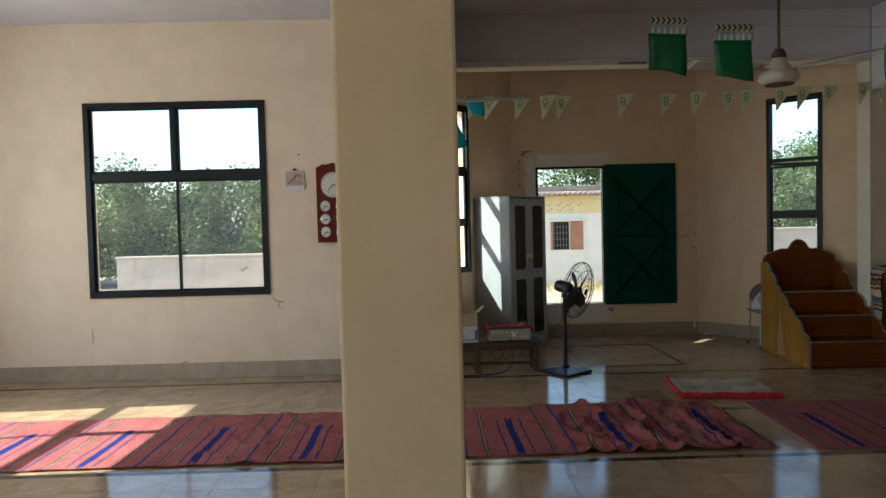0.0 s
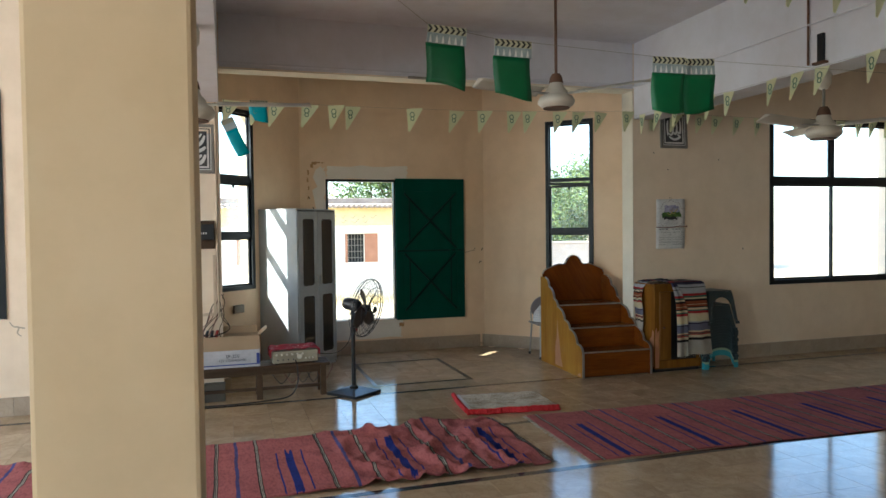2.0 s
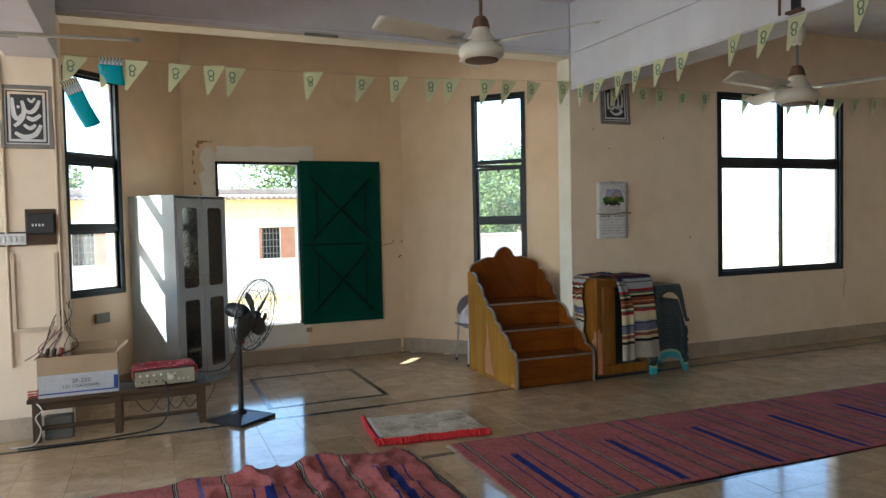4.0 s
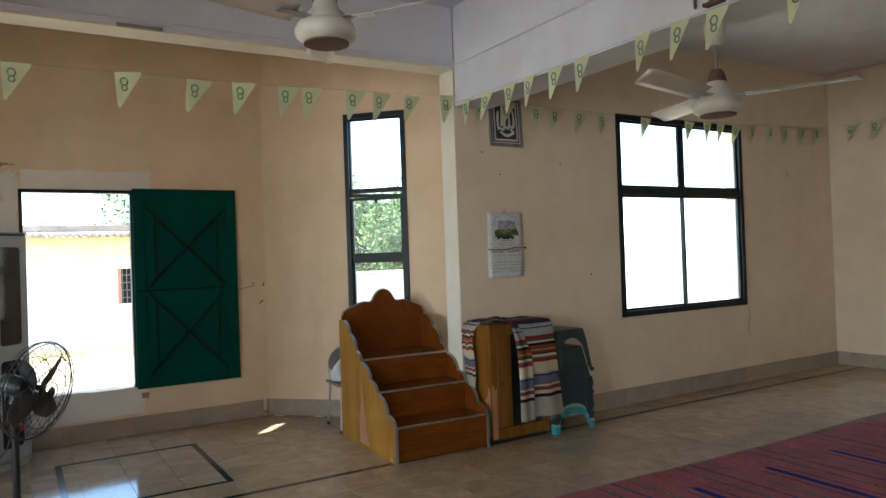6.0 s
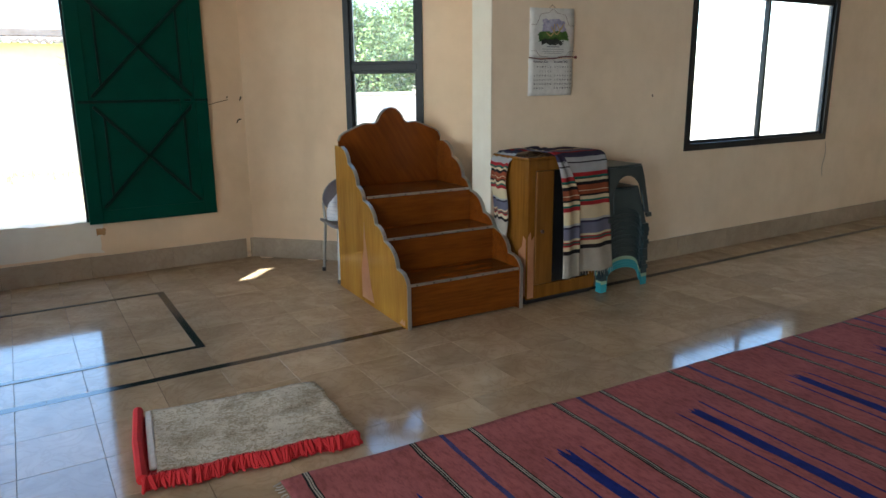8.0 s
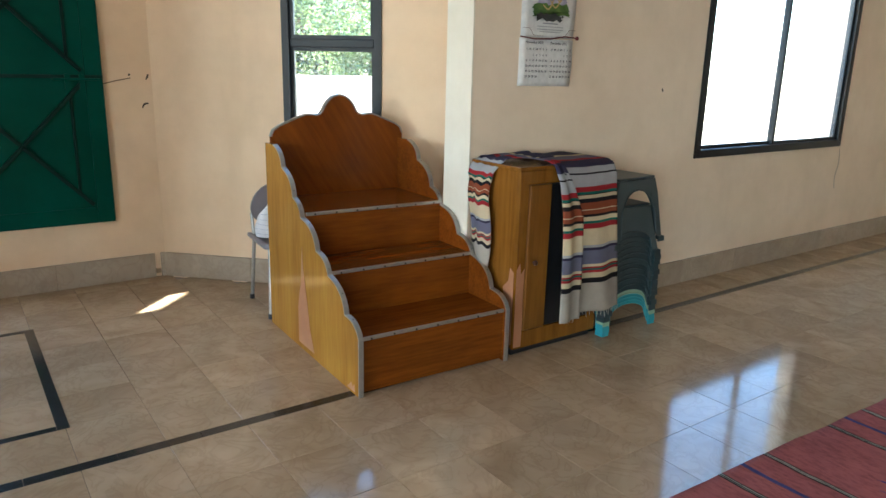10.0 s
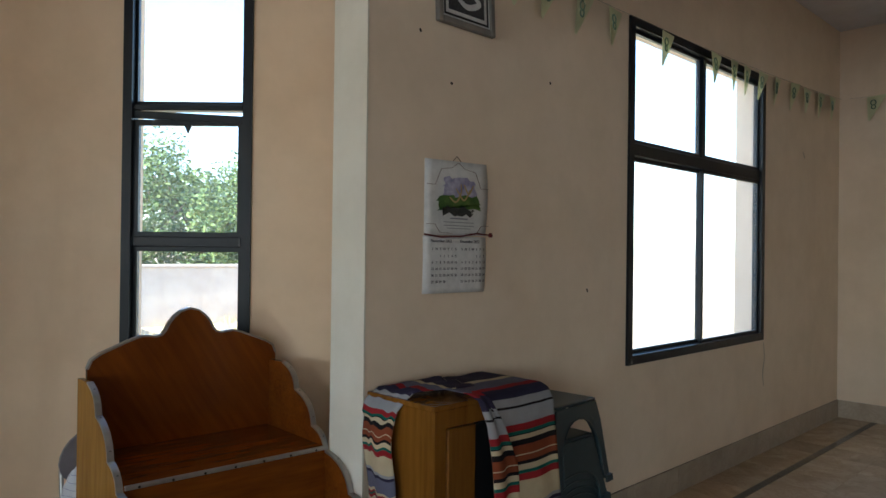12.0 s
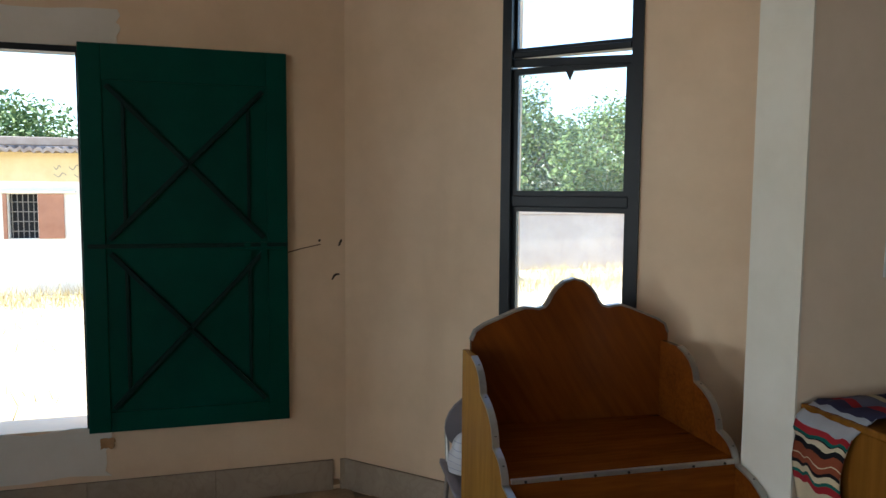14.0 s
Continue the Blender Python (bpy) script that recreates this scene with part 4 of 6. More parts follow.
grid_sheet(bm, lambda u, v: (0.03 + 0.76 * u + 0.03 * (1 - v) * u + 0.006 * math.sin(v * 17), -0.575 * (1 - v) - 0.01 + 0.007 * math.sin(u * 23 + 1), 0.026 + 0.008 * noise.noise(Vector((u * 5, v * 5, 3))) + 0.005 * noise.noise(Vector((u * 17, v * 17, 5)))), 40, 28, 0.010)
part("top", bm, CREAMMAT, mt, "worn cream top with brown cracks")
bm = bmesh.new()
tube(bm, [(-0.02, 0.0, 0.03), (-0.03, -0.3, 0.026), (-0.02, -0.62, 0.03)], 0.022, 8)
part("rolled_edge", bm, RED, mt)
tuft = random.Random(14)
bm = bmesh.new()
for k in range(170):
    u = k / 169
    x, y = -0.02 + 0.83 * u, -0.625 + 0.008 * math.sin(u * 19)
    r = tuft.uniform(0.010, 0.017)
    tube(bm, [(x, y + 0.03, 0.018), (x + tuft.uniform(-0.012, 0.012), y - 0.005, 0.026 + tuft.uniform(0, 0.012)), (x + tuft.uniform(-0.02, 0.02), y - tuft.uniform(0.03, 0.065), 0.010)], [r, r * 0.9, r * 0.4], 5)
tagged(part("ruffle", bm, RED, mt), "frayed red woollen edge", kind="stuff")
part("white_edge", soft_box(0.006, 0.035, -0.55, -0.02, 0.018, 0.034, 0.006), PAPER, mt)

# ---- rugs ----
PK, BL1 = (0.40, 0.125, 0.12), (0.018, 0.030, 0.20)
WH, BK = (0.42, 0.40, 0.33), (0.02, 0.02, 0.02)
rug_stops = [(0.0, BL1), (0.05, PK), (0.125, BL1), (0.14, PK), (0.31, BK), (0.322, WH), (0.328, BK), (0.334, WH), (0.34, BK), (0.35, PK), (0.5, (0.075, 0.07, 0.21)), (0.53, PK), (0.69, BK), (0.702, WH), (0.708, BK), (0.714, WH), (0.72, BK), (0.73, PK), (0.885, BL1), (0.90, PK), (0.975, BL1)]
short_stops = [(p, PK if c == BL1 else c) for p, c in rug_stops]
RUG = banded("striped_pink_rug", rug_stops, 0.735, 0, "Object", wobble=0.03, short=short_stops, slubs=True)


def rug(m, length, width, rumple, label, seed, phase):
    ob = thing("striped_rug", m, label, "rug", "striped rugs on the floor")
    bm = bmesh.new()
    nu = int(length / 0.025)

    def f(u, v):
        x, y = u * length, v * width
        z = 0.010 + 0.0025 * noise.noise(Vector((x * 2.2, y * 2.2, seed)))
        a = rumple(x)
        if a > 0:
            w1 = noise.noise(Vector((x * 3.0 + y * 1.5, y * 1.2, seed + 2)))
            w2 = noise.noise(Vector((x * 6.5 - y * 2.0, y * 5.0, seed + 7)))
            z += a * (0.034 * max(0.0, 1 - abs(w1) * 7) + 0.020 * max(0.0, 1 - abs(w2) * 6) + 0.008 * w2 + 0.006)
            y += a * 0.05 * noise.noise(Vector((x * 2.5, seed, y)))
        e = 0.012 * noise.noise(Vector((x * 3, seed, v * 3)))
        return (x - phase + 0.015 * noise.noise(Vector((y * 4, seed, x))), y + e, z)

    grid_sheet(bm, f, nu, 40, 0.006)
    part("woven_cloth", bm, RUG, ob).location.x = phase
    for end in (0, 1):
        fr = bmesh.new()
        for k in range(int(width / 0.02)):
            y = k * 0.02 + random.uniform(-0.004, 0.004)
            s = 1 if end else -1
            tube(fr, [(end * length, y, 0.012), (end * length + s * 0.014, y + random.uniform(-0.006, 0.006), 0.01), (end * length + s * random.uniform(0.02, 0.038), y + random.uniform(-0.014, 0.014), 0.004)], 0.0026, 4)
        tagged(part("fringe", fr, plain("rug_fringe", (0.40, 0.36, 0.30), 0.9), ob), "short frayed cotton fringe", kind="stuff")
    return ob


bump_at = lambda x, c, w: max(0.0, 1 - abs(x - c) / w)
rug(pose(-4.2, 5.2, 0, 0, 0, 0.4), 7.25, 1.22, lambda x: max(0.0, min(1.0, (x - 5.6) / 0.6)) * min(1.0, (7.4 - x) / 0.3) + 0.35 * bump_at(x, 3.7, 0.9) + 0.15, "pink rug with blue stripes, rumpled at one end", 3.0, 0.39)
rug(pose(3.30, 5.20, 0, 0, 0, -2.2), 6.9, 1.22, lambda x: 0.06, "flat pink striped rug with frayed ends", 8.0, 0.325)

# ---- cabinet, cloth and stools against the wall ----
CABWOOD = wood("brown_cabinet_veneer", (0.27, 0.115, 0.016), (0.11, 0.040, 0.006), 0.25, "Z", 0.6)
cb = thing("small_cabinet", pose(5.44, 7.60, 0), "small yellow brown wooden cabinet with a peeling door", "cabinet")
CABW = 0.60
part("body", soft_box(0, CABW, 0.02, 0.38, 0.04, 0.965, 0.004), CABWOOD, cb)
part("top", soft_box(-0.008, CABW + 0.008, 0.0, 0.39, 0.9655, 0.985, 0.004), CABWOOD, cb)
part("plinth", soft_box(0.01, CABW - 0.01, 0.03, 0.37, 0.0, 0.0395, 0.002), CASTBLACK, cb)
fr = bmesh.new()
for b in ((0, 0.055, 0.04, 0.965), (CABW - 0.055, CABW, 0.04, 0.965), (0.055, CABW - 0.055, 0.04, 0.13), (0.055, CABW - 0.055, 0.9, 0.965)):
    quad_box(fr, b[0], b[1], 0.003, 0.0198, b[2], b[3])
part("face_frame", fr, CABWOOD, cb)
dr = part("door", soft_box(0.06, 0.205, -0.006, 0.015, 0.135, 0.895, 0.004), wood("reddish_door", (0.24, 0.10, 0.016), (0.12, 0.045, 0.007), 0.35, "Z"), cb)
bm = bmesh.new()
lathe(bm, [(0.005, 0), (0.006, 0.012), (0.014, 0.018), (0.012, 0.026), (0.004, 0.03)], 14, pose(0.10, -0.006, 0.50, 90, 0, 0))
part("knob", bm, plain("brown_knob", (0.08, 0.03, 0.02), 0.3), dr, "round brown knob", True)
# solid black panel gives the open recess its shade by colour
part("door", soft_box(0.207, CABW - 0.06, 0.004, 0.016, 0.135, 0.895, 0.003), CASTBLACK, cb, "black panel painted as the shade of the open door recess")
bm = bmesh.new()
slab(bm, [(0.003, 0.05), (0.052, 0.05), (0.054, 0.2), (0.05, 0.33), (0.053, 0.47), (0.03, 0.44), (0.022, 0.50), (0.003, 0.47)], 0.002, pose(0, 0.001, 0))
part("torn_veneer", bm, RAWWOOD, cb, "peeled bare plywood patch")
bm = bmesh.new()
slab(bm, [(0.022, 0.06), (0.10, 0.06), (0.12, 0.16), (0.085, 0.24), (0.10, 0.36), (0.06, 0.40), (0.05, 0.47), (0.022, 0.45)], 0.0015, pose(-0.0018, 0, 0, 0, 0, 90) @ Matrix.Scale(-1, 4, (0, 1, 0)))
part("torn_veneer", bm, RAWWOOD, cb, "peeled bare plywood patch")

CRM, NAVY, RST, TEAL, RDD, LAV, BLK, GRY = (0.60, 0.50, 0.32), (0.035, 0.03, 0.06), (0.24, 0.06, 0.025), (0.015, 0.12, 0.09), (0.30, 0.02, 0.025), (0.14, 0.14, 0.20), (0.012, 0.01, 0.012), (0.36, 0.36, 0.37)
BEIGE = (0.42, 0.38, 0.32)
front = [(0.0, BEIGE), (0.19, BLK), (0.225, CRM), (0.258, RDD), (0.275, TEAL), (0.287, RDD), (0.30, CRM), (0.315, LAV), (0.405, NAVY), (0.42, GRY), (0.437, CRM),
         (0.545, RDD), (0.575, TEAL), (0.592, CRM), (0.62, BLK), (0.64, RST), (0.665, CRM), (0.672, RST), (0.715, BLK), (0.745, CRM), (0.765, BLK), (0.775, TEAL), (0.79, RDD), (0.825, GRY), (0.90, BLK), (0.915, GRY), (0.95, NAVY), (1.03, RDD), (1.08, LAV), (1.2, CRM), (1.25, NAVY)]
bands = [(p * 0.70, c) for p, c in front]
SARAPE = banded("striped_woven_cloth", bands, 1.0, 1, "UV", wobble=0.004)
ct = thing("striped_cloth", pose(5.44, 7.60, 0), "multicoloured striped woven cloth draped over the small cabinet", "cloth")


def hang(path, s):
    """A point at the share s along a bent line."""
    P = [Vector(p) for p in path]
    L = [(b - a).length for a, b in zip(P, P[1:])]
    d = s * sum(L)
    for a, b, l in zip(P, P[1:], L):
        if d <= l:
            return a + (b - a) * (d / l)
        d -= l
    return P[-1]


def front_sheet(u, v):
    p = hang([(0, -0.085, 0.20), (0, -0.045, 0.93), (0, -0.016, 0.985), (0, 0.03, 1.0), (0, 0.36, 0.998)], v)
    x = 0.25 + 0.38 * u + 0.10 * u * max(0, 0.9 - p.z)
    fold = 0.024 * math.sin(u * 10 + 0.8 + 1.5 * p.z) * max(0, 1 - p.z)
    return (x, p.y - fold - 0.004, p.z - 0.05 * u * max(0, 0.5 - p.z) + 0.006 * noise.noise(Vector((u * 4, v * 4, 1))))


def side_sheet(u, v):
    p = hang([(-0.035, 0, 0.44), (-0.035, 0, 0.80), (-0.02, 0, 0.95), (0.03, 0, 1.005), (0.14, 0, 1.012), (0.30, 0, 1.012)], v)
    return (p.x - 0.015 * math.sin(u * 5) * (p.z < 0.9), 0.19 + (0.17 + 0.05 * v) * u - 0.16 * max(0.0, v - 0.45) - 0.02 * math.sin(v * 9), p.z + 0.016 * noise.noise(Vector((u * 5, v * 6, 9))))


def lap_sheet(u, v):
    p = hang([(0, -0.115, 0.185), (0, -0.09, 0.60), (0, -0.065, 0.90), (0, -0.03, 0.99), (0, 0.02, 1.01), (0, 0.31, 1.012)], v)
    z = p.z
    x0 = 0.20 + 0.015 * math.sin(v * 4) - 0.02 * max(0.0, z - 0.75) / 0.2
    w = 0.145 - 0.08 * max(0.0, z - 0.72) / 0.28
    return (x0 + w * u, p.y - 0.014 * math.sin(u * 6.3) - 0.006, z)


bm = bmesh.new()
grid_sheet(bm, front_sheet, 30, 60, 0.004)
grid_sheet(bm, side_sheet, 16, 44, 0.004)
grid_sheet(bm, lap_sheet, 14, 60, 0.004)
part("woven_cloth", bm, SARAPE, ct)
fg = bmesh.new()
for k in range(22):
    u = k / 21
    p = Vector(front_sheet(u, 0))
    tube(fg, [p, p + Vector((random.uniform(-0.006, 0.006), -0.002, -random.uniform(0.01, 0.035)))], 0.0012, 4)
tagged(part("fringe", fg, plain("cloth_fringe", (0.6, 0.54, 0.44), 0.9), ct), "short frayed thread fringe", kind="stuff")


def stool(material, m, H=0.30):
    ob = thing("plastic_stool", m, "moulded plastic stool with splayed legs, stacked against the wall", "stool", "stack of plastic stools")
    T, B = 0.165, 0.215
    part("seat", soft_box(-T, T, -T, T, H - 0.014, H, 0.012, 2), material, ob)
    for sx, sy in ((-1, -1), (1, -1), (1, 1), (-1, 1)):
        bm = bmesh.new()
        rr = []
        for z, s, w in ((H - 0.0142, T, 0.085), (H - 0.10, T + 0.016, 0.06), (0.032, B - 0.004, 0.042), (0.03, B + 0.008, 0.052), (0.0, B + 0.010, 0.054)):
            rr.append([bm.verts.new((sx * (s - a), sy * (s - b), z)) for a, b in ((0, 0), (w, 0), (w, 0.008), (0.008, 0.008), (0.008, w), (0, w))])
        for a, b in zip(rr, rr[1:]):
            for j in range(6):
                bm.faces.new((a[j], a[(j + 1) % 6], b[(j + 1) % 6], b[j]))
        bm.faces.new(rr[0])
        bm.faces.new(rr[-1][::-1])
        part("leg", bm, material, ob)
    tip = -math.degrees(math.atan2(B - T, H))
    rise = 0.10 if H < 0.32 else 0.26
    for k in range(4):
        bm = bmesh.new()
        at = pose(0, 0, 0, 0, 0, 90 * k) @ pose(0, -T - 0.001, H, tip, 0, 0)
        bow = [(0.158 * math.cos(a), 0.05 - H + rise * math.sin(a) ** 0.7) for a in [math.pi * j / 12 for j in range(13)]]
        slab(bm, [(-T + 0.004, -0.0145), (T - 0.004, -0.0145), (B - 0.035, 0.05 - H)] + bow + [(0.035 - B, 0.05 - H)], 0.003, at)
        tube(bm, [at @ Vector((x, -0.001, z)) for x, z in bow], 0.0045, 5)
        part("apron", bm, material, ob)
    return ob


TEALP = paint("dark_teal_plastic", (0.012, 0.028, 0.034), (0.022, 0.044, 0.052), 0.35, 4, 40, 0.02)
LIMEP = paint("pale_green_plastic", (0.30, 0.40, 0.26), (0.38, 0.48, 0.32), 0.4, 4, 40, 0.02)
CYANP = paint("turquoise_plastic", (0.035, 0.27, 0.33), (0.06, 0.35, 0.41), 0.4, 4, 40, 0.02)
SX, SY = 6.28, 7.772
s_cy = stool(CYANP, pose(SX, SY, 0))
for k in (1, 2):
    copy_thing(s_cy, pose(SX + 0.003 * math.sin(k * 2), SY, 0.02 * k))
stool(LIMEP, pose(SX, SY, 0.06))
s_tl = stool(TEALP, pose(SX, SY, 0.085))
for k in range(1, 12):
    copy_thing(s_tl, pose(SX + 0.006 * math.sin(k * 2.1), SY + 0.004 * math.cos(k * 3), 0.085 + 0.031 * k, 0, 0, 1.2 * math.sin(k)))
stool(TEALP, pose(SX + 0.02, SY, 0.500, 0, 0, 3), 0.38)

# grey chair behind the pulpit
ch = thing("grey_chair", pose(4.82, 8.99, 0, 0, 0, -6), "grey plastic chair with tubular metal legs", "chair")
GP = paint("grey_plastic", (0.17, 0.145, 0.155), (0.23, 0.20, 0.21), 0.45, 5, 50, 0.03)
bm = bmesh.new()
grid_sheet(bm, lambda u, v: (-0.2 + 0.4 * u, -0.2 + 0.4 * v, 0.43 - 0.02 * math.sin(math.pi * u) + 0.03 * max(0, 0.15 - v)), 10, 10, 0.02)
part("seat", bm, GP, ch)
bm = bmesh.new()
slab(bm, [(0.19 * math.cos(a), 0.585 + (0.17 if math.sin(a) > 0 else 0.12) * math.sin(a)) for a in [2 * math.pi * j / 28 for j in range(28)]], 0.018, pose(0, 0.2, 0, 6, 0, 0))
part("backrest", bm, GP, ch)
for sx in (-1, 1):
    for y0, y1 in ((-0.18, -0.22), (0.16, 0.2)):
        bm = bmesh.new()
        tube(bm, [(sx * 0.17, y0, 0.415), (sx * 0.19, y1, 0.0)], 0.011, 10)
        lg = part("leg", bm, ALU, ch, "tubular metal leg")
        bm = bmesh.new()
        lathe(bm, [(0.015, 0), (0.015, 0.03)], 10, Matrix.Translation((sx * 0.19, y1, 0)))
        part("rubber_foot", bm, CASTBLACK, lg)
    bm = bmesh.new()
    tube(bm, [(sx * 0.17, 0.17, 0.40), (sx * 0.17, 0.205, 0.55)], 0.01, 8)
    part("back_support", bm, ALU, ch)
cl2 = thing("folded_cloth", pose(4.75, 9.02, 0.44), "crumpled white and blue checked cloth on the chair", "cloth")
bm = bmesh.new()
bmesh.ops.create_icosphere(bm, subdivisions=4, radius=0.1)
for v in bm.verts:
    p = v.co
    v.co = Vector((p.x * 1.1, p.y * 0.9, max(-0.02, p.z * 1.1) + 0.02)) * (1 + 0.35 * noise.noise(p * 14))
    v.co.z = max(v.co.z * 1.5, 0.0)
part("cloth", bm, banded("white_blue_check", [(0.0, (0.70, 0.70, 0.72)), (0.93, (0.30, 0.32, 0.45))], 0.03, 2, "Object"), cl2, "", True)


# ---- things on the walls ----
def stroke(bm, pts, w, y):
    """A flat brush stroke through points (x, z)."""
    P = [Vector((x, 0, z)) for x, z in pts]
    out = []
    for k in range(len(P) - 1):
        p0, p1, p2, p3 = P[max(k - 1, 0)], P[k], P[k + 1], P[min(k + 2, len(P) - 1)]
        for j in range(6):
            s = j / 6
            out.append(0.5 * ((2 * p1) + (p2 - p0) * s + (2 * p0 - 5 * p1 + 4 * p2 - p3) * s * s + (3 * p1 - p0 - 3 * p2 + p3) * s ** 3))
    out.append(P[-1])
    n = len(out)
    rows = []
    for k, p in enumerate(out):
        d = (out[min(k + 1, n - 1)] - out[max(k - 1, 0)]).normalized()
        nrm = Vector((d.z, 0, -d.x)) * w * (0.35 + 0.65 * math.sin(math.pi * min(1, 0.12 + 0.8 * k / n)))
        rows.append([bm.verts.new(p + nrm + Vector((0, y, 0))), bm.verts.new(p - nrm + Vector((0, y, 0))), bm.verts.new(p - nrm + Vector((0, y + 0.001, 0))), bm.verts.new(p + nrm + Vector((0, y + 0.001, 0)))])
    for a, b in zip(rows, rows[1:]):
        for j in range(4):
            bm.faces.new((a[j], a[(j + 1) % 4], b[(j + 1) % 4], b[j]))
    bm.faces.new(rows[0])
    bm.faces.new(rows[-1][::-1])


GREYWOOD = paint("grey_brown_frame_wood", (0.17, 0.155, 0.135), (0.26, 0.235, 0.20), 0.5, 8, 60, 0.1)
BLACKP = plain("black_card", (0.012, 0.012, 0.014), 0.5)
random.seed(21)
SPECK = paint("black_speckled_card", (0.015, 0.015, 0.018), (0.07, 0.07, 0.075), 0.6, 120, 200, 0)


def framed(x0, x1, z0, z1, strokes, label, oval):
    w, h = x1 - x0, z1 - z0
    ob = thing("framed_calligraphy", pose(x0, YW, z0, -3, 0, 0), label, "picture", "framed calligraphy")
    s = 0.03
    for b in ((0, s, 0, h), (w - s, w, 0, h), (s, w - s, 0, s), (s, w - s, h - s, h)):
        part("frame_side", soft_box(b[0], b[1], -0.032, -0.004, b[2], b[3], 0.004), GREYWOOD, ob)
    part("mount", soft_box(s, w - s, -0.02, -0.006, s, h - s, 0), PAPER, ob)
    bm = bmesh.new()
    for b in ((0.04, 0.05, 0.04, h - 0.04), (w - 0.05, w - 0.04, 0.04, h - 0.04), (0.05, w - 0.05, 0.04, 0.05), (0.05, w - 0.05, h - 0.05, h - 0.04)):
        quad_box(bm, b[0], b[1], -0.0225, -0.0205, b[2], b[3])
    part("border", bm, BLACKP, ob)
    bm = bmesh.new()
    if oval:
        slab(bm, [(w / 2 + (w / 2 - 0.075) * math.cos(a), h / 2 + (h / 2 - 0.085) * math.sin(a)) for a in [2 * math.pi * k / 32 for k in range(32)]], 0.0015, pose(0, -0.0225, 0))
    else:
        quad_box(bm, 0.068, w - 0.068, -0.0225, -0.0205, 0.068, h - 0.068)
    part("panel", bm, SPECK, ob)
    for st, wd in strokes:
        bm = bmesh.new()
        stroke(bm, [(0.07 + (w - 0.14) * x, 0.07 + (h - 0.14) * z) for x, z in st], wd, -0.026)
        part("brush_stroke", bm, PAPER, ob)
    return ob


framed(5.785, 6.15, 2.54, 2.975, [([(0.12, 0.25), (0.10, 0.6), (0.14, 0.85)], 0.012), ([(0.15, 0.35), (0.35, 0.28), (0.45, 0.5), (0.42, 0.75)], 0.012), ([(0.45, 0.4), (0.6, 0.32), (0.68, 0.55), (0.66, 0.8)], 0.012), ([(0.68, 0.42), (0.85, 0.36), (0.9, 0.6), (0.86, 0.9)], 0.012), ([(0.2, 0.22), (0.5, 0.1), (0.85, 0.2), (0.7, 0.3)], 0.014), ([(0.35, 0.9), (0.5, 0.95), (0.62, 0.88)], 0.008)], "framed white calligraphy on black hung on the cream wall", False)
framed(0.49, 0.835, 2.18, 2.65, [([(0.05, 0.92), (0.10, 0.55), (0.22, 0.45), (0.36, 0.55)], 0.016), ([(0.36, 0.86), (0.42, 0.62), (0.30, 0.40), (0.10, 0.28)], 0.016), ([(0.42, 0.66), (0.62, 0.60), (0.80, 0.70), (0.92, 0.88)], 0.015), ([(0.50, 0.50), (0.70, 0.44), (0.95, 0.55)], 0.016), ([(0.12, 0.14), (0.40, 0.04), (0.75, 0.10), (0.95, 0.32)], 0.018), ([(0.40, 0.32), (0.60, 0.24), (0.78, 0.32)], 0.014), ([(0.55, 0.92), (0.66, 0.84), (0.78, 0.93)], 0.010), ([(0.20, 0.74), (0.28, 0.70)], 0.010)], "framed white calligraphy on black hung on the narrow pier", False)

# calendar
cal = thing("wall_calendar", pose(5.722, YW - 0.006, 1.36), "white paper wall calendar with a landscape picture, hung by a cord", "calendar")
CW, CH = 0.388, 0.58
bm = bmesh.new()
grid_sheet(bm, lambda u, v: (CW * u, -0.004 - 0.01 * math.sin(v * 2.6) * (0.4 + 0.6 * u), 0.25 * v), 8, 8, 0.002)
low = part("month_sheet", bm, PAPER, cal)
bm = bmesh.new()
grid_sheet(bm, lambda u, v: (0.004 + (CW - 0.004) * u, -0.008 - 0.012 * math.sin(v * 3) * u, 0.252 + (CH - 0.252) * v + 0.006 * u), 8, 8, 0.002)
top = part("picture_sheet", bm, PAPER, cal)
CY = -0.028
for k, (title, first, count) in enumerate((("November 2022", 2, 30), ("December 2022", 4, 31))):
    x0 = 0.03 + 0.18 * k
    text(title, 0.019, pose(x0, CY + 0.006, 0.222, 90, 0, 0), INK, low, "lettering", "LEFT")
    for c, ch_ in enumerate("SMTWTFS"):
        text(ch_, 0.016, pose(x0 + 0.01 + 0.0235 * c, CY + 0.004, 0.188, 90, 0, 0), INK, low)
    for dnum in range(count):
        p = dnum + first
        text(str(dnum + 1), 0.0155, pose(x0 + 0.01 + 0.0235 * (p % 7), CY + 0.004, 0.158 - 0.028 * (p // 7), 90, 0, 0), INK, low)
for (x0, x1, z0, z1), ca, cb_, lab, dy in (((0.10, 0.30, 0.40, 0.505), (0.20, 0.19, 0.36), (0.62, 0.60, 0.72), "printed lilac clouds and mountains", 0.0), ((0.065, 0.325, 0.365, 0.425), (0.03, 0.10, 0.015), (0.16, 0.26, 0.05), "printed green island", -0.0015), ((0.10, 0.28, 0.345, 0.372), (0.02, 0.022, 0.02), (0.08, 0.08, 0.07), "printed dark rock", -0.003)):
    bm = bmesh.new()
    slab(bm, ragged(x0, x1, z0, z1, 36, 0.011), 0.001, pose(0, CY + dy, 0))
    part("printed_picture", bm, paint("landscape_print", ca, cb_, 0.6, 22, 60, 0), top, lab)
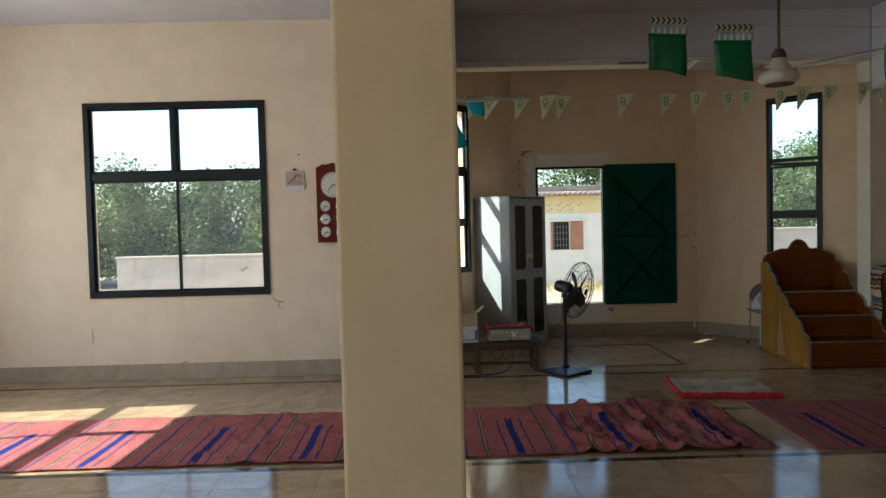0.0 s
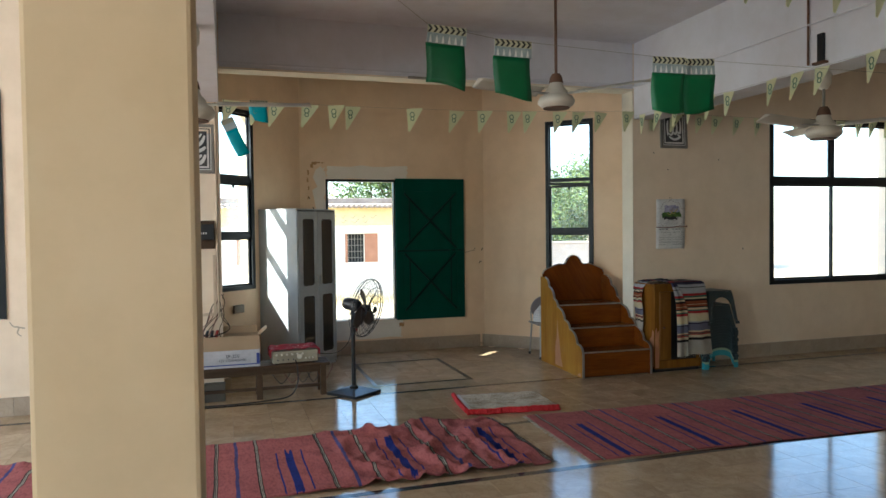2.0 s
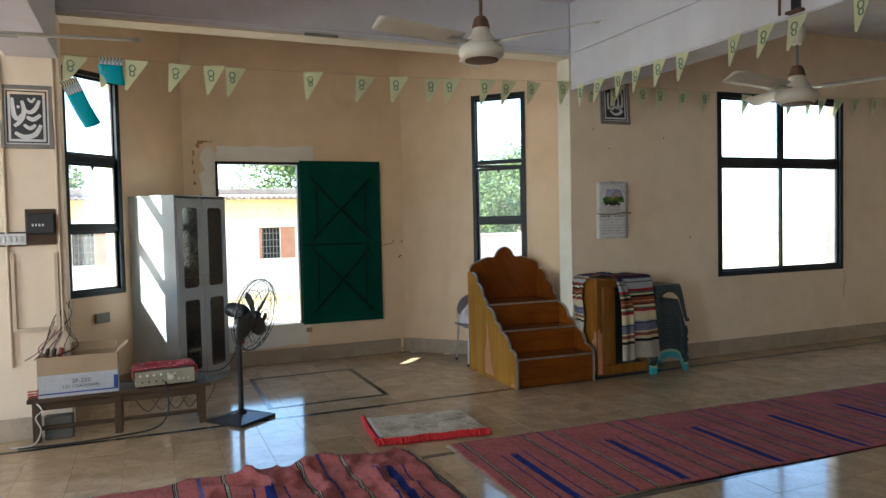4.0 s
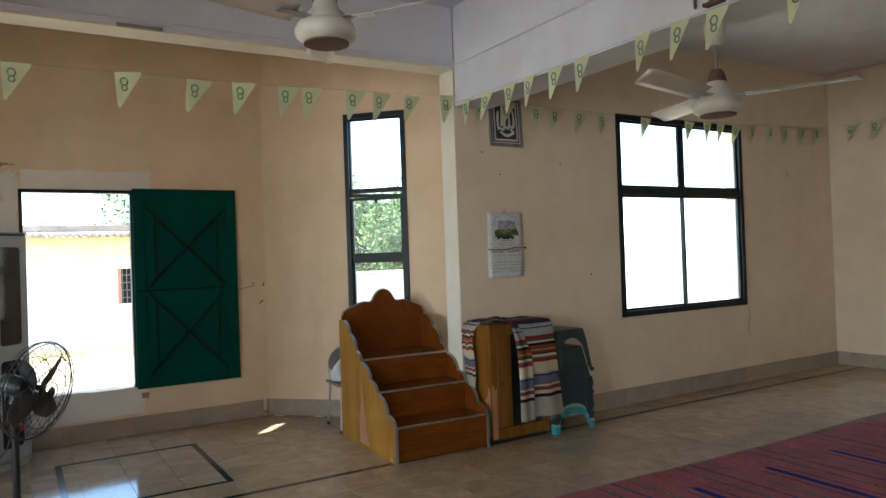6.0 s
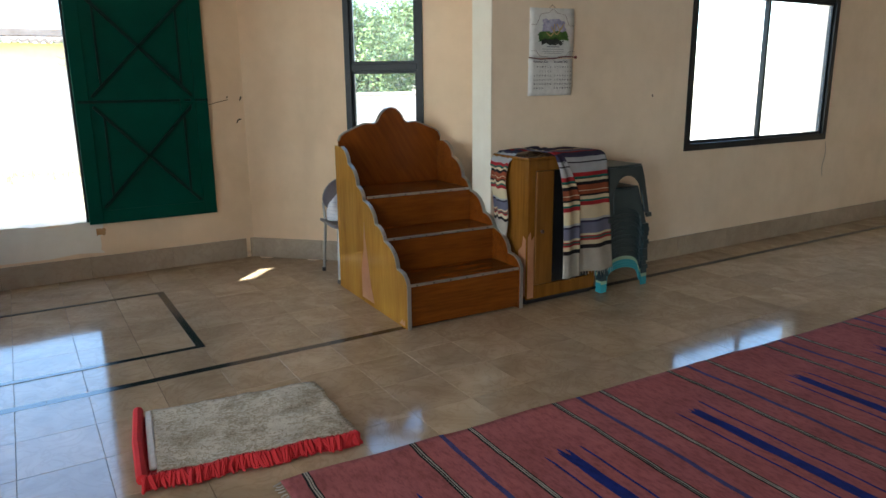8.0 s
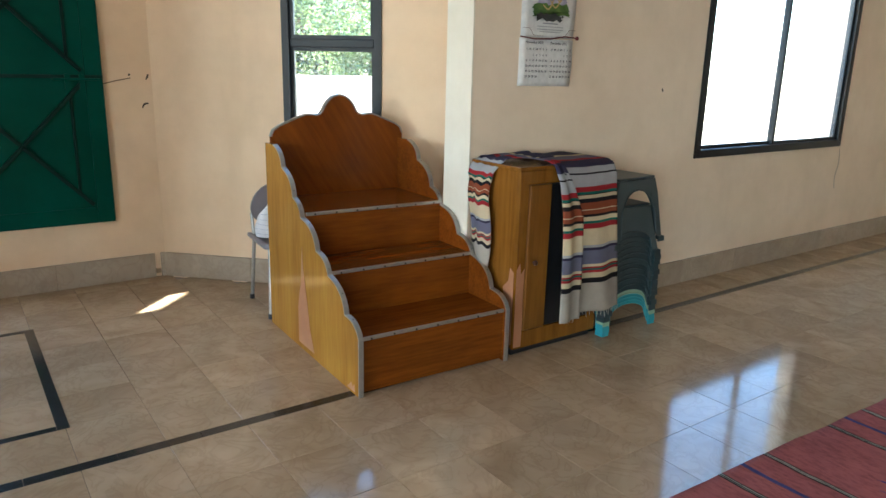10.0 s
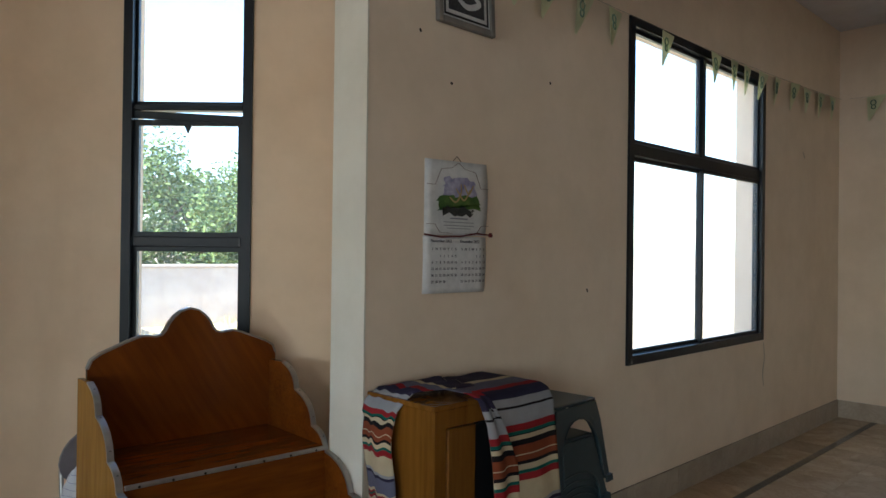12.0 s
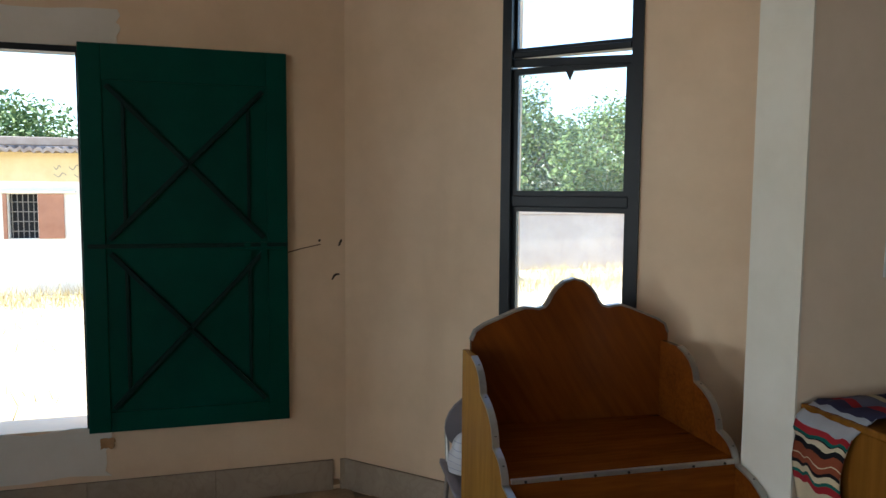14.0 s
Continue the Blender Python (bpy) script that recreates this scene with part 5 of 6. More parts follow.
for st in ([(0.13, 0.42), (0.17, 0.40), (0.2, 0.44), (0.2, 0.48)], [(0.17, 0.46), (0.22, 0.41), (0.26, 0.46)], [(0.22, 0.48), (0.25, 0.44), (0.28, 0.48)]):
    bm = bmesh.new()
    stroke(bm, st, 0.004, CY - 0.005)
    part("brush_stroke", bm, plain("gold_print", (0.5, 0.36, 0.14), 0.5), top)
for z, a, b in ((0.325, 0.14, 0.25), (0.31, 0.10, 0.29), (0.295, 0.10, 0.29), (0.283, 0.12, 0.27)):
    part("print_line", soft_box(a, b, CY, CY + 0.0012, z, z + (0.006 if z > 0.32 else 0.003), 0), plain("grey_print", (0.3, 0.3, 0.32), 0.7), top)
for pts in ([(0.0, 0.47), (0.05, 0.47), (0.085, 0.54), (0.15, 0.55), (0.19, 0.575)], [(0.19, 0.575), (0.23, 0.55), (0.30, 0.54), (0.335, 0.47), (0.386, 0.47)], [(0.0, 0.30), (0.05, 0.30), (0.08, 0.265), (0.15, 0.262)], [(0.386, 0.30), (0.34, 0.30), (0.31, 0.265), (0.24, 0.262)]):
    bm = bmesh.new()
    tube(bm, [(x, CY + 0.002, z) for x, z in pts], 0.0012, 4)
    part("print_line", bm, RUST, top)
bm = bmesh.new()
tube(bm, [(-0.015, -0.03, 0.255), (0.08, -0.036, 0.245), (0.2, -0.034, 0.25), (0.3, -0.038, 0.265), (0.4, -0.03, 0.26)], 0.0035, 6)
lathe(bm, [(0.008, 0), (0.011, 0.01), (0.006, 0.02)], 8, Matrix.Translation((0.4, -0.03, 0.25)))
part("cord", bm, plain("dark_red_cord", (0.14, 0.02, 0.02), 0.8), cal, "dark red cord with knotted end")
bm = bmesh.new()
tube(bm, [(0.17, -0.012, 0.583), (0.195, -0.01, 0.605), (0.22, -0.012, 0.583)], 0.0018, 5)
part("hanger", bm, RUST, cal)

# clock and little picture
DKRED = paint("dark_red_lacquer", (0.10, 0.010, 0.008), (0.15, 0.015, 0.011), 0.5, 5, 50, 0.02, spec=0.2)
ck = thing("wall_clock", pose(-0.43, YW, 1.40) @ Matrix.Diagonal((0.9, 1, 1, 1)), "dark red wooden wall clock with one large and six small dials", "clock")
bm = bmesh.new()
out = [(0, 0), (0.38, 0), (0.38, 0.78), (0.33, 0.80), (0.31, 0.815), (0.25, 0.81), (0.19, 0.83), (0.13, 0.81), (0.07, 0.815), (0.05, 0.80), (0, 0.78)]
slab(bm, out, 0.04, pose(0, -0.042, 0))
part("case", bm, DKRED, ck)
FACE = plain("white_dial", (0.70, 0.69, 0.64), 0.4)
BRASS = plain("brass_rim", (0.45, 0.40, 0.30), 0.35, 0.7)
for cx, cz, r in [(0.19, 0.60, 0.135)] + [(0.10 + 0.18 * (k % 2), 0.38 - 0.135 * (k // 2), 0.058) for k in range(6)]:
    bm = bmesh.new()
    lathe(bm, [(r, 0), (r, 0.008), (r * 0.9, 0.011)], 28, pose(cx, -0.042, cz, 90, 0, 0))
    dl = part("dial_rim", bm, BRASS, ck)
    bm = bmesh.new()
    lathe(bm, [(r * 0.88, 0.0115), (r * 0.88, 0.013)], 28, pose(cx, -0.042, cz, 90, 0, 0))
    part("dial", bm, FACE, dl)
    bm = bmesh.new()
    for a, l in ((100, 0.55), (220, 0.75)):
        quad_box(bm, -0.004, 0.004, -0.058, -0.0565, 0, r * l, pose(cx, 0, cz, 0, a, 0))
    part("clock_hand", bm, INK, dl)
    if r > 0.1:
        for k in range(12):
            bm = bmesh.new()
            quad_box(bm, -0.003, 0.003, -0.0575, -0.056, r * 0.7, r * 0.82, pose(cx, 0, cz, 0, 30 * k, 0))
            part("hour_mark", bm, INK, dl)
sp = thing("small_picture", pose(-0.757, YW, 1.95), "small square printed picture hung by a clip", "picture")
part("board", soft_box(0, 0.2, -0.014, -0.002, 0, 0.205, 0.002), PAPER, sp)
part("print", soft_box(0.008, 0.192, -0.016, -0.0143, 0.05, 0.197, 0), paint("faded_print", (0.38, 0.30, 0.27), (0.55, 0.47, 0.42), 0.6, 16, 60, 0), sp)
bm = bmesh.new()
stroke(bm, [(0.03, 0.07), (0.09, 0.12), (0.12, 0.16), (0.17, 0.15)], 0.014, -0.018)
part("motif", bm, RAWWOOD, sp)
part("clip", soft_box(0.085, 0.115, -0.018, 0.0, 0.205, 0.23, 0.002), SCREW, sp)

# electrics on the pier
sb = thing("switch_board", pose(0.30, YW, 1.455), "brown wooden switch board with white switches", "switch board")
part("board", soft_box(0, 0.33, -0.02, -0.001, 0, 0.105, 0.003), OLDWOOD, sb)
part("plate", soft_box(0.115, 0.325, -0.028, -0.0205, 0.01, 0.095, 0.002), PAPER, sb)
for k in range(5):
    part("switch", soft_box(0.135 + 0.036 * k, 0.158 + 0.036 * k, -0.036, -0.0282, 0.03, 0.075, 0.003), PAPER, sb)
mb2 = thing("meter_box", pose(0.622, YW, 1.46), "black electric meter box on a wooden board", "meter")
part("board", soft_box(0, 0.20, -0.018, -0.001, 0, 0.27, 0.003), OLDWOOD, mb2)
part("case", soft_box(0.012, 0.195, -0.075, -0.0185, 0.085, 0.235, 0.006), BLACKP, mb2)
for k in range(4):
    part("mark", soft_box(0.05 + 0.022 * k, 0.062 + 0.022 * k, -0.0765, -0.0752, 0.14, 0.158, 0), PAPER, mb2)
nt = thing("paper_notice", pose(0.30, YW, 2.125), "brown paper notice with faint writing", "notice")
bm = bmesh.new()
slab(bm, [(0, 0.01), (0.14, 0.0), (0.175, 0.04), (0.165, 0.16), (0.02, 0.19), (-0.01, 0.15)], 0.003, pose(0, -0.005, 0))
part("sheet", bm, CARD, nt)
for k in range(4):
    part("print_line", soft_box(0.02, 0.14, -0.007, -0.0055, 0.04 + 0.03 * k, 0.048 + 0.03 * k, 0), OLDWOOD, nt)
CONDUIT = paint("cream_conduit", (0.55, 0.43, 0.30), (0.63, 0.5, 0.36), 0.5, 5, 50, 0.03)
for x, z0, z1 in ((0.50, 0.55, 2.86), (0.845, 0.8, 2.86)):
    bm = bmesh.new()
    tube(bm, [(x, YW - 0.012, z0), (x, YW - 0.012, z1)], 0.011, 8)
    tagged(part("conduit", bm, CONDUIT), "painted vertical electrical conduit on the pier", "conduit", "", "structure")
pn = bmesh.new()
for b in ((0.515, 0.54, 0.815, 1.40), (0.80, 0.825, 0.815, 1.40), (0.541, 0.799, 0.815, 0.84)):
    quad_box(pn, b[0], b[1], YW - 0.02, YW - 0.001, b[2], b[3])
tagged(part("panel_trim", pn, CONDUIT), "cream painted raised panel on the pier", "panel", "", "structure")
wb = thing("white_board", pose(-0.05, YW, 1.25), "white notice board with an aluminium frame", "board")
part("board", soft_box(0.012, 0.318, -0.012, -0.002, 0.012, 0.538, 0), PAPER, wb)
fr = bmesh.new()
for b in ((0, 0.012, 0, 0.55), (0.318, 0.33, 0, 0.55), (0.012, 0.318, 0, 0.012), (0.012, 0.318, 0.538, 0.55)):
    quad_box(fr, b[0], b[1], -0.018, -0.001, b[2], b[3])
part("frame", fr, ALU, wb)
so = thing("wall_socket", pose(1.02, 9.17, 0.70, 0, 0, 45), "grimy wall socket on the canted wall", "socket")
part("plate", soft_box(-0.05, 0.1, -0.03, -0.001, 0, 0.09, 0.004), GREYWOOD, so)
bm = bmesh.new()
tube(bm, [(0.88, YW - 0.028, 3.24), (5.42, YW - 0.028, 3.235)], 0.010, 8)
tagged(part("conduit", bm, WHITEWASH), "whitewashed conduit along the bay beam", "conduit", "", "structure")
bm = bmesh.new()
tube(bm, [(5.415, Y0, 3.22), (5.415, YW - 0.02, 3.22)], 0.010, 8)
tagged(part("conduit", bm, WHITEWASH), "whitewashed conduit along the hall beam", "conduit", "", "structure")
bm = bmesh.new()
tube(bm, [(3.45, 5.6, ZC - 0.008), (5.41, 5.5, ZC - 0.008)], 0.008, 8)
tagged(part("conduit", bm, RUST), "dark conduit across the ceiling to the fan", "conduit", "", "structure")
bm = bmesh.new()
tube(bm, [(5.415, 5.45, ZC - 0.01), (5.415, 5.45, 2.9)], 0.009, 8)
tagged(part("conduit", bm, RUST), "dark conduit down the beam", "conduit", "", "structure")
tl = thing("tube_light_fitting", pose(2.75, YW - 0.03, 3.19), "unlit rusty tube lamp fitting under the bay beam", "lamp")
part("batten", soft_box(0, 0.29, -0.03, 0.0, -0.012, 0.012, 0.003), GREYWOOD, tl)

# small cracks and stains in the plaster
CRK = paint("grey_filled_crack", (0.42, 0.35, 0.27), (0.52, 0.44, 0.34), 0.9, 10, 60, 0.2)
for st in ([(-0.93, 0.84), (-0.90, 0.80), (-0.86, 0.79), (-0.87, 0.74), (-0.84, 0.71)], [(-0.86, 0.79), (-0.81, 0.78)], [(-2.83, 0.55), (-2.82, 0.45), (-2.83, 0.40)], [(9.38, 0.86), (9.40, 0.74), (9.37, 0.62), (9.39, 0.52)], [(-1.90, 0.17), (-1.84, 0.18)], [(10.2, 2.45), (10.25, 2.40)]):
    bm = bmesh.new()
    stroke(bm, st, 0.007, YW - 0.0018)
    tagged(part("wall_crack", bm, CRK), "small crack in the plaster wall", "crack", "", "structure")

DARKMARK = paint("dark_scuff", (0.05, 0.035, 0.025), (0.10, 0.07, 0.05), 0.9, 10, 60, 0.1)
for y_, sts in ((BY, ([(4.19, 1.35), (4.20, 1.36)], [(4.295, 1.325), (4.305, 1.345), (4.31, 1.36)], [(4.26, 1.145), (4.275, 1.17), (4.30, 1.175)], [(1.95, 2.06), (1.96, 2.03)], [(2.0, 1.93), (2.01, 1.90)])), (YW, ([(5.885, 2.29), (5.90, 2.288)], [(5.70, 2.49), (5.706, 2.475)], [(6.6, 2.42), (6.61, 2.41)], [(-0.62, 2.33), (-0.60, 2.32)], [(6.95, 1.35), (6.96, 1.33)]))):
    for st in sts:
        bm = bmesh.new()
        stroke(bm, st, 0.006, y_ - 0.0018)
        tagged(part("wall_mark", bm, DARKMARK), "small dark scuff on the plaster wall", "mark", "", "structure")

# ---- ceiling fans ----
def ceiling_fan(x, y, hub, top, spin, label):
    ob = thing("ceiling_fan", pose(x, y, hub), label, "ceiling fan", "ceiling fans")
    bm = bmesh.new()
    lathe(bm, [(0.05, 0.0), (0.105, 0.005), (0.135, 0.03), (0.14, 0.055), (0.125, 0.085), (0.095, 0.10), (0.085, 0.13), (0.06, 0.155), (0.05, 0.19), (0.03, 0.2)], 28)
    part("motor", bm, FANWHITE, ob, "cream enamel motor housing", True)
    bm = bmesh.new()
    lathe(bm, [(0.04, -0.006), (0.10, -0.003), (0.10, 0.004)], 24)
    part("bottom_plate", bm, RUST, ob, "rusty bottom plate")
    bm = bmesh.new()
    lathe(bm, [(0.055, 0.19), (0.045, 0.235), (0.03, 0.26)], 20)
    part("lower_cup", bm, RUST, ob, "brown plastic cup", True)
    bm = bmesh.new()
    lathe(bm, [(0.011, 0.25), (0.011, top - hub - 0.1)], 12)
    part("rod", bm, RUST if top > 3.2 else GREYWOOD, ob)
    bm = bmesh.new()
    lathe(bm, [(0.03, top - hub - 0.14), (0.055, top - hub - 0.1), (0.06, top - hub - 0.03), (0.045, top - hub)], 20)
    part("canopy", bm, FANWHITE, ob, "", True)
    for k in range(3):
        a = spin + 120 * k
        bm = bmesh.new()
        grid_sheet(bm, lambda u, v: (0.15 + 0.57 * u, (v - 0.5) * (0.11 + 0.035 * u - 0.06 * max(0, u - 0.93) / 0.07), 0.112 + (v - 0.5) * 0.045 + 0.02 * u), 14, 4, 0.003)
        bl = part("blade", bm, FANWHITE, ob)
        bl.matrix_basis = pose(0, 0, 0, 0, 0, a)
        bm = bmesh.new()
        quad_box(bm, 0.08, 0.24, -0.03, 0.03, 0.103, 0.108)
        part("blade_arm", bm, ALU, bl, "bright metal blade arm")
    return ob


ceiling_fan(3.345, 5.78, 2.53, ZC, 71, "cream ceiling fan hanging from a long rod")
ceiling_fan(5.575, 5.45, 2.315, 2.858, 68, "cream ceiling fan hung below the hall beam")
ceiling_fan(0.735, 5.42, 2.29, 2.858, 3, "cream ceiling fan hung below the other beam")
ceiling_fan(8.9, 5.6, 2.32, ZC, 60, "cream ceiling fan in the far part of the hall")
ri = thing("fan_regulator", pose(5.40, 5.32, 2.90), "dark strip box fixed on the beam beside the fan", "regulator")
part("case", soft_box(0, 0.028, -0.03, 0.03, 0, 0.22, 0.003), CASTBLACK, ri)
part("bracket", soft_box(-0.02, 0.029, -0.06, 0.06, -0.02, -0.0005, 0.003), RUST, ri)

# ---- bunting ----
FLAG = paint("pale_green_paper", (0.70, 0.71, 0.46), (0.80, 0.80, 0.56), 0.8, 8, 60, 0)
EMB = plain("green_emblem_print", (0.20, 0.32, 0.22), 0.8)
STRING = plain("string", (0.30, 0.27, 0.2), 0.9)
t_, b_ = FLAG.node_tree, FLAG.node_tree.nodes["Principled BSDF"]
thin, both = t_.nodes.new("ShaderNodeBsdfTranslucent"), t_.nodes.new("ShaderNodeMixShader")
thin.inputs[0].default_value = (0.80, 0.80, 0.58, 1)
both.inputs[0].default_value = 0.4
t_.links.new(b_.outputs[0], both.inputs[1])
t_.links.new(thin.outputs[0], both.inputs[2])
t_.links.new(both.outputs[0], t_.nodes["Material Output"].inputs[0])


def pennant(m, w=0.20, h=0.30):
    ob = thing("pennant", m, "pale green triangular paper pennant with a printed emblem, on a string", "bunting", "pennants on strings")
    bm = bmesh.new()
    slab(bm, [(0, 0), (w, 0), (w * 0.97, -0.02), (0.015, -h), (0.0, -h * 0.97)], 0.002)
    part("paper", bm, FLAG, ob)
    e = bmesh.new()
    for cz, r in ((-0.062, 0.022), (-0.103, 0.017)):
        for y in (-0.0012, 0.0022):
            pts = [(0.052 + r * math.cos(a), y, cz + r * 1.1 * math.sin(a)) for a in [2 * math.pi * j / 14 for j in range(15)]]
            tube(e, pts, 0.0052, 4, False)
    part("emblem", e, EMB, ob)
    return ob


P0 = None


def bunting(a, b, at, w, h, turn, sag=0.03, seed=1):
    """A string from a to b with pennants at the shares in at."""
    global P0
    rnd = random.Random(seed)
    A, B = Vector(a), Vector(b)
    pt = lambda s: A + (B - A) * s + Vector((0, 0, -sag * 4 * s * (1 - s)))
    bm = bmesh.new()
    tube(bm, [pt(k / 24) for k in range(25)], 0.0012, 4)
    tagged(part("string", bm, STRING), "thin string carrying paper pennants", "string")
    mine = None
    for s in at:
        m = Matrix.Translation(pt(s) + Vector((0, 0, -0.002))) @ pose(0, 0, 0, rnd.uniform(-6, 6), rnd.uniform(-4, 4), turn + rnd.uniform(-9, 9))
        mine = pennant(m, w, h) if mine is None else copy_thing(mine, m)


bunting((0.90, 7.94, 2.885), (5.42, 7.94, 2.945), [(x - 0.90) / 4.52 for x in (0.92, 1.166, 1.345, 1.66, 1.92, 2.09, 2.727, 3.19, 3.50, 3.838, 4.02, 4.382, 4.623, 4.90, 5.25)], 0.165, 0.235, 0, 0.045, 1)
bunting((5.405, 7.93, 2.885), (5.405, 1.5, 2.875), [0.015, 0.06, 0.107, 0.146, 0.19, 0.232, 0.317, 0.36, 0.398, 0.47, 0.56, 0.65, 0.74], 0.14, 0.215, -90, 0.02, 2)
bunting((5.45, 7.965, 2.955), (11.12, 7.965, 3.05), [(x - 5.45) / 5.67 for x in (5.62, 5.90, 6.246, 6.48, 6.79, 7.09, 7.69, 8.36, 8.67, 8.90, 9.17, 9.49, 9.82, 10.12, 10.48, 10.79)], 0.16, 0.225, 0, 0.06, 3)
bunting((11.12, 7.9, 3.05), (11.12, 3.0, 3.02), [0.03, 0.09, 0.16, 0.23, 0.30, 0.38, 0.47, 0.56], 0.16, 0.23, -90, 0.04, 4)
bunting((0.9, 4.25, 3.22), (5.40, 4.25, 3.20), [(x - 0.9) / 4.5 for x in (0.93, 1.16, 1.89, 2.27, 3.06, 3.43, 3.77, 4.06, 4.4, 4.75, 5.1)], 0.16, 0.30, 0, 0.03, 5)

GREENF = paint("green_plastic_flag", (0.0, 0.095, 0.028), (0.003, 0.14, 0.042), 0.45, 6, 40, 0.05)
CYANF = paint("turquoise_plastic_flag", (0.0, 0.30, 0.38), (0.01, 0.40, 0.48), 0.45, 6, 40, 0.05)
GREYF = paint("grey_printed_band", (0.22, 0.27, 0.29), (0.42, 0.47, 0.47), 0.6, 40, 80, 0)


def banner(m, w, h, cloth, seed, label):
    ob = thing("square_flag", m, label, "bunting", "square flags on strings")
    bm = bmesh.new()
    grid_sheet(bm, lambda u, v: (w * u + 0.006 * math.sin(v * 3 + seed), 0.008 * math.sin(u * 5 + seed) * (1 - v), -h * (0.3 + 0.7 * (1 - v)) + 0.012 * math.sin(u * 3 + seed) * (1 - v)), 6, 8, 0.0015)
    part("cloth", bm, cloth, ob)
    bm = bmesh.new()
    quad_box(bm, 0, w, -0.001, 0.001, -h * 0.3, -h * 0.13)
    part("printed_band", bm, GREYF, ob)
    for k in range(6):
        bm = bmesh.new()
        x = w * (k + 0.3) / 6.2
        slab(bm, [(x, -h * 0.29), (x + w * 0.07, -h * 0.29), (x + w * 0.05, -h * 0.2), (x + w * 0.035, -h * 0.16), (x + w * 0.02, -h * 0.2)], 0.0042, pose(0, -0.0021, 0))
        part("motif", bm, PAPER, ob)
    bm = bmesh.new()
    quad_box(bm, 0, w, -0.001, 0.001, -h * 0.129, 0)
    part("top_band", bm, PLEAF, ob)
    for k in range(7):
        bm = bmesh.new()
        x = w * k / 7
        slab(bm, [(x, -h * 0.005), (x + w * 0.06, -h * 0.005), (x + w * 0.13, -h * 0.065), (x + w * 0.06, -h * 0.125), (x, -h * 0.125), (x + w * 0.07, -h * 0.065)], 0.0042, pose(0, -0.0021, 0))
        part("chevron", bm, BLACKP, ob)
    return ob


PLEAF = plain("pale_yellow_print", (0.55, 0.52, 0.36), 0.7)
hung = [(1.566, 3.15, 2.295, 4, 0.133, 0.20), (1.79, 3.12, 2.255, 1, 0.135, 0.19), (2.375, 3.08, 2.222, 1, 0.126, 0.19), (2.503, 3.085, 2.222, -2, 0.126, 0.19), (3.50, 3.08, 2.222, 2, 0.120, 0.195), (3.66, 3.08, 2.227, -2, 0.120, 0.195), (3.785, 3.08, 2.232, 1, 0.120, 0.195), (3.91, 3.08, 2.236, -2, 0.120, 0.195)]
bm = bmesh.new()
tube(bm, [(0.88, 2.7, 2.55)] + [(x, y + 0.002, z) for x, y, z, *_ in hung] + [(5.425, 2.6, 2.9)], 0.0008, 4)
tagged(part("string", bm, STRING), "thin string carrying square flags", "string")
for k, (x, y, z, tilt, w, h) in enumerate(hung):
    banner(pose(x, y, z, 0, tilt, -4 + 5 * math.sin(k * 2)), w, h, GREENF, 1.0 + k, "dark green plastic flag with a printed top band")
banner(pose(1.165, 7.93, 2.885, 0, 0, 0), 0.17, 0.20, CYANF, 2.0, "turquoise plastic flag with a printed top band")
cable([(0.93, 7.94, 2.885), (0.915, 7.93, 2.78), (0.915, 7.92, 2.69)], 0.002, STRING, "short loose end of string")
banner(pose(0.895, 7.92, 2.67, 0, -25, 0), 0.12, 0.37, CYANF, 3.0, "turquoise plastic flag twisted on its string")

# ---- outside: house, boundary walls, trees, grass ----
YEL = plaster("yellow_limewash", (0.66, 0.52, 0.27), (0.76, 0.62, 0.36), (0.50, 0.42, 0.28))
WHT = plaster("white_limewash", (0.72, 0.68, 0.60), (0.78, 0.74, 0.66), (0.55, 0.50, 0.43))
TINR = paint("corrugated_roof_sheet", (0.20, 0.15, 0.12), (0.32, 0.27, 0.23), 0.7, 3, 30, 0.2)
BRN = paint("brown_shutter_paint", (0.30, 0.13, 0.07), (0.40, 0.19, 0.11), 0.6, 3, 40, 0.1)
GZ = -0.25
hs = thing("house", pose(-2.5, 20.0, GZ), "low yellow and white limewashed house with shuttered windows", "house")
wins = [(2.35, 3.25), (3.75, 4.6), (6.6, 7.45)]
bm = wall_mesh(9.0, 0, 2.0, 0.25, [(a + 0.02, a + 0.48, 1.0, 1.78) for a, b in wins])
part("wall", bm, WHT, hs)
part("wall", soft_box(0, 9.0, 0.003, 0.25, 2.001, 2.5, 0), YEL, hs, "yellow upper wall band")
part("wall", soft_box(0, 9.0, 3.0, 3.2, 0, 2.5, 0), WHT, hs)
part("wall", soft_box(0, 0.2, 0.251, 2.999, 0, 2.5, 0), WHT, hs)
part("wall", soft_box(8.8, 9.0, 0.251, 2.999, 0, 2.5, 0), WHT, hs)
rf = bmesh.new()
nn = 190
pa = [(-0.2 + 9.4 * k / nn, 0.03 * math.sin(k * 2.2)) for k in range(nn + 1)]
r0 = [rf.verts.new((x, -0.30, 2.50 + z)) for x, z in pa]
r1 = [rf.verts.new((x, 3.3, 2.75 + z)) for x, z in pa]
r2 = [rf.verts.new((x, -0.30, 2.56 + z)) for x, z in pa]
r3 = [rf.verts.new((x, 3.3, 2.81 + z)) for x, z in pa]
for k in range(nn):
    rf.faces.new((r0[k], r0[k + 1], r1[k + 1], r1[k]))
    rf.faces.new((r2[k], r3[k], r3[k + 1], r2[k + 1]))
    rf.faces.new((r0[k], r2[k], r2[k + 1], r0[k + 1]))
part("roof", rf, TINR, hs, "weathered corrugated roof sheets")
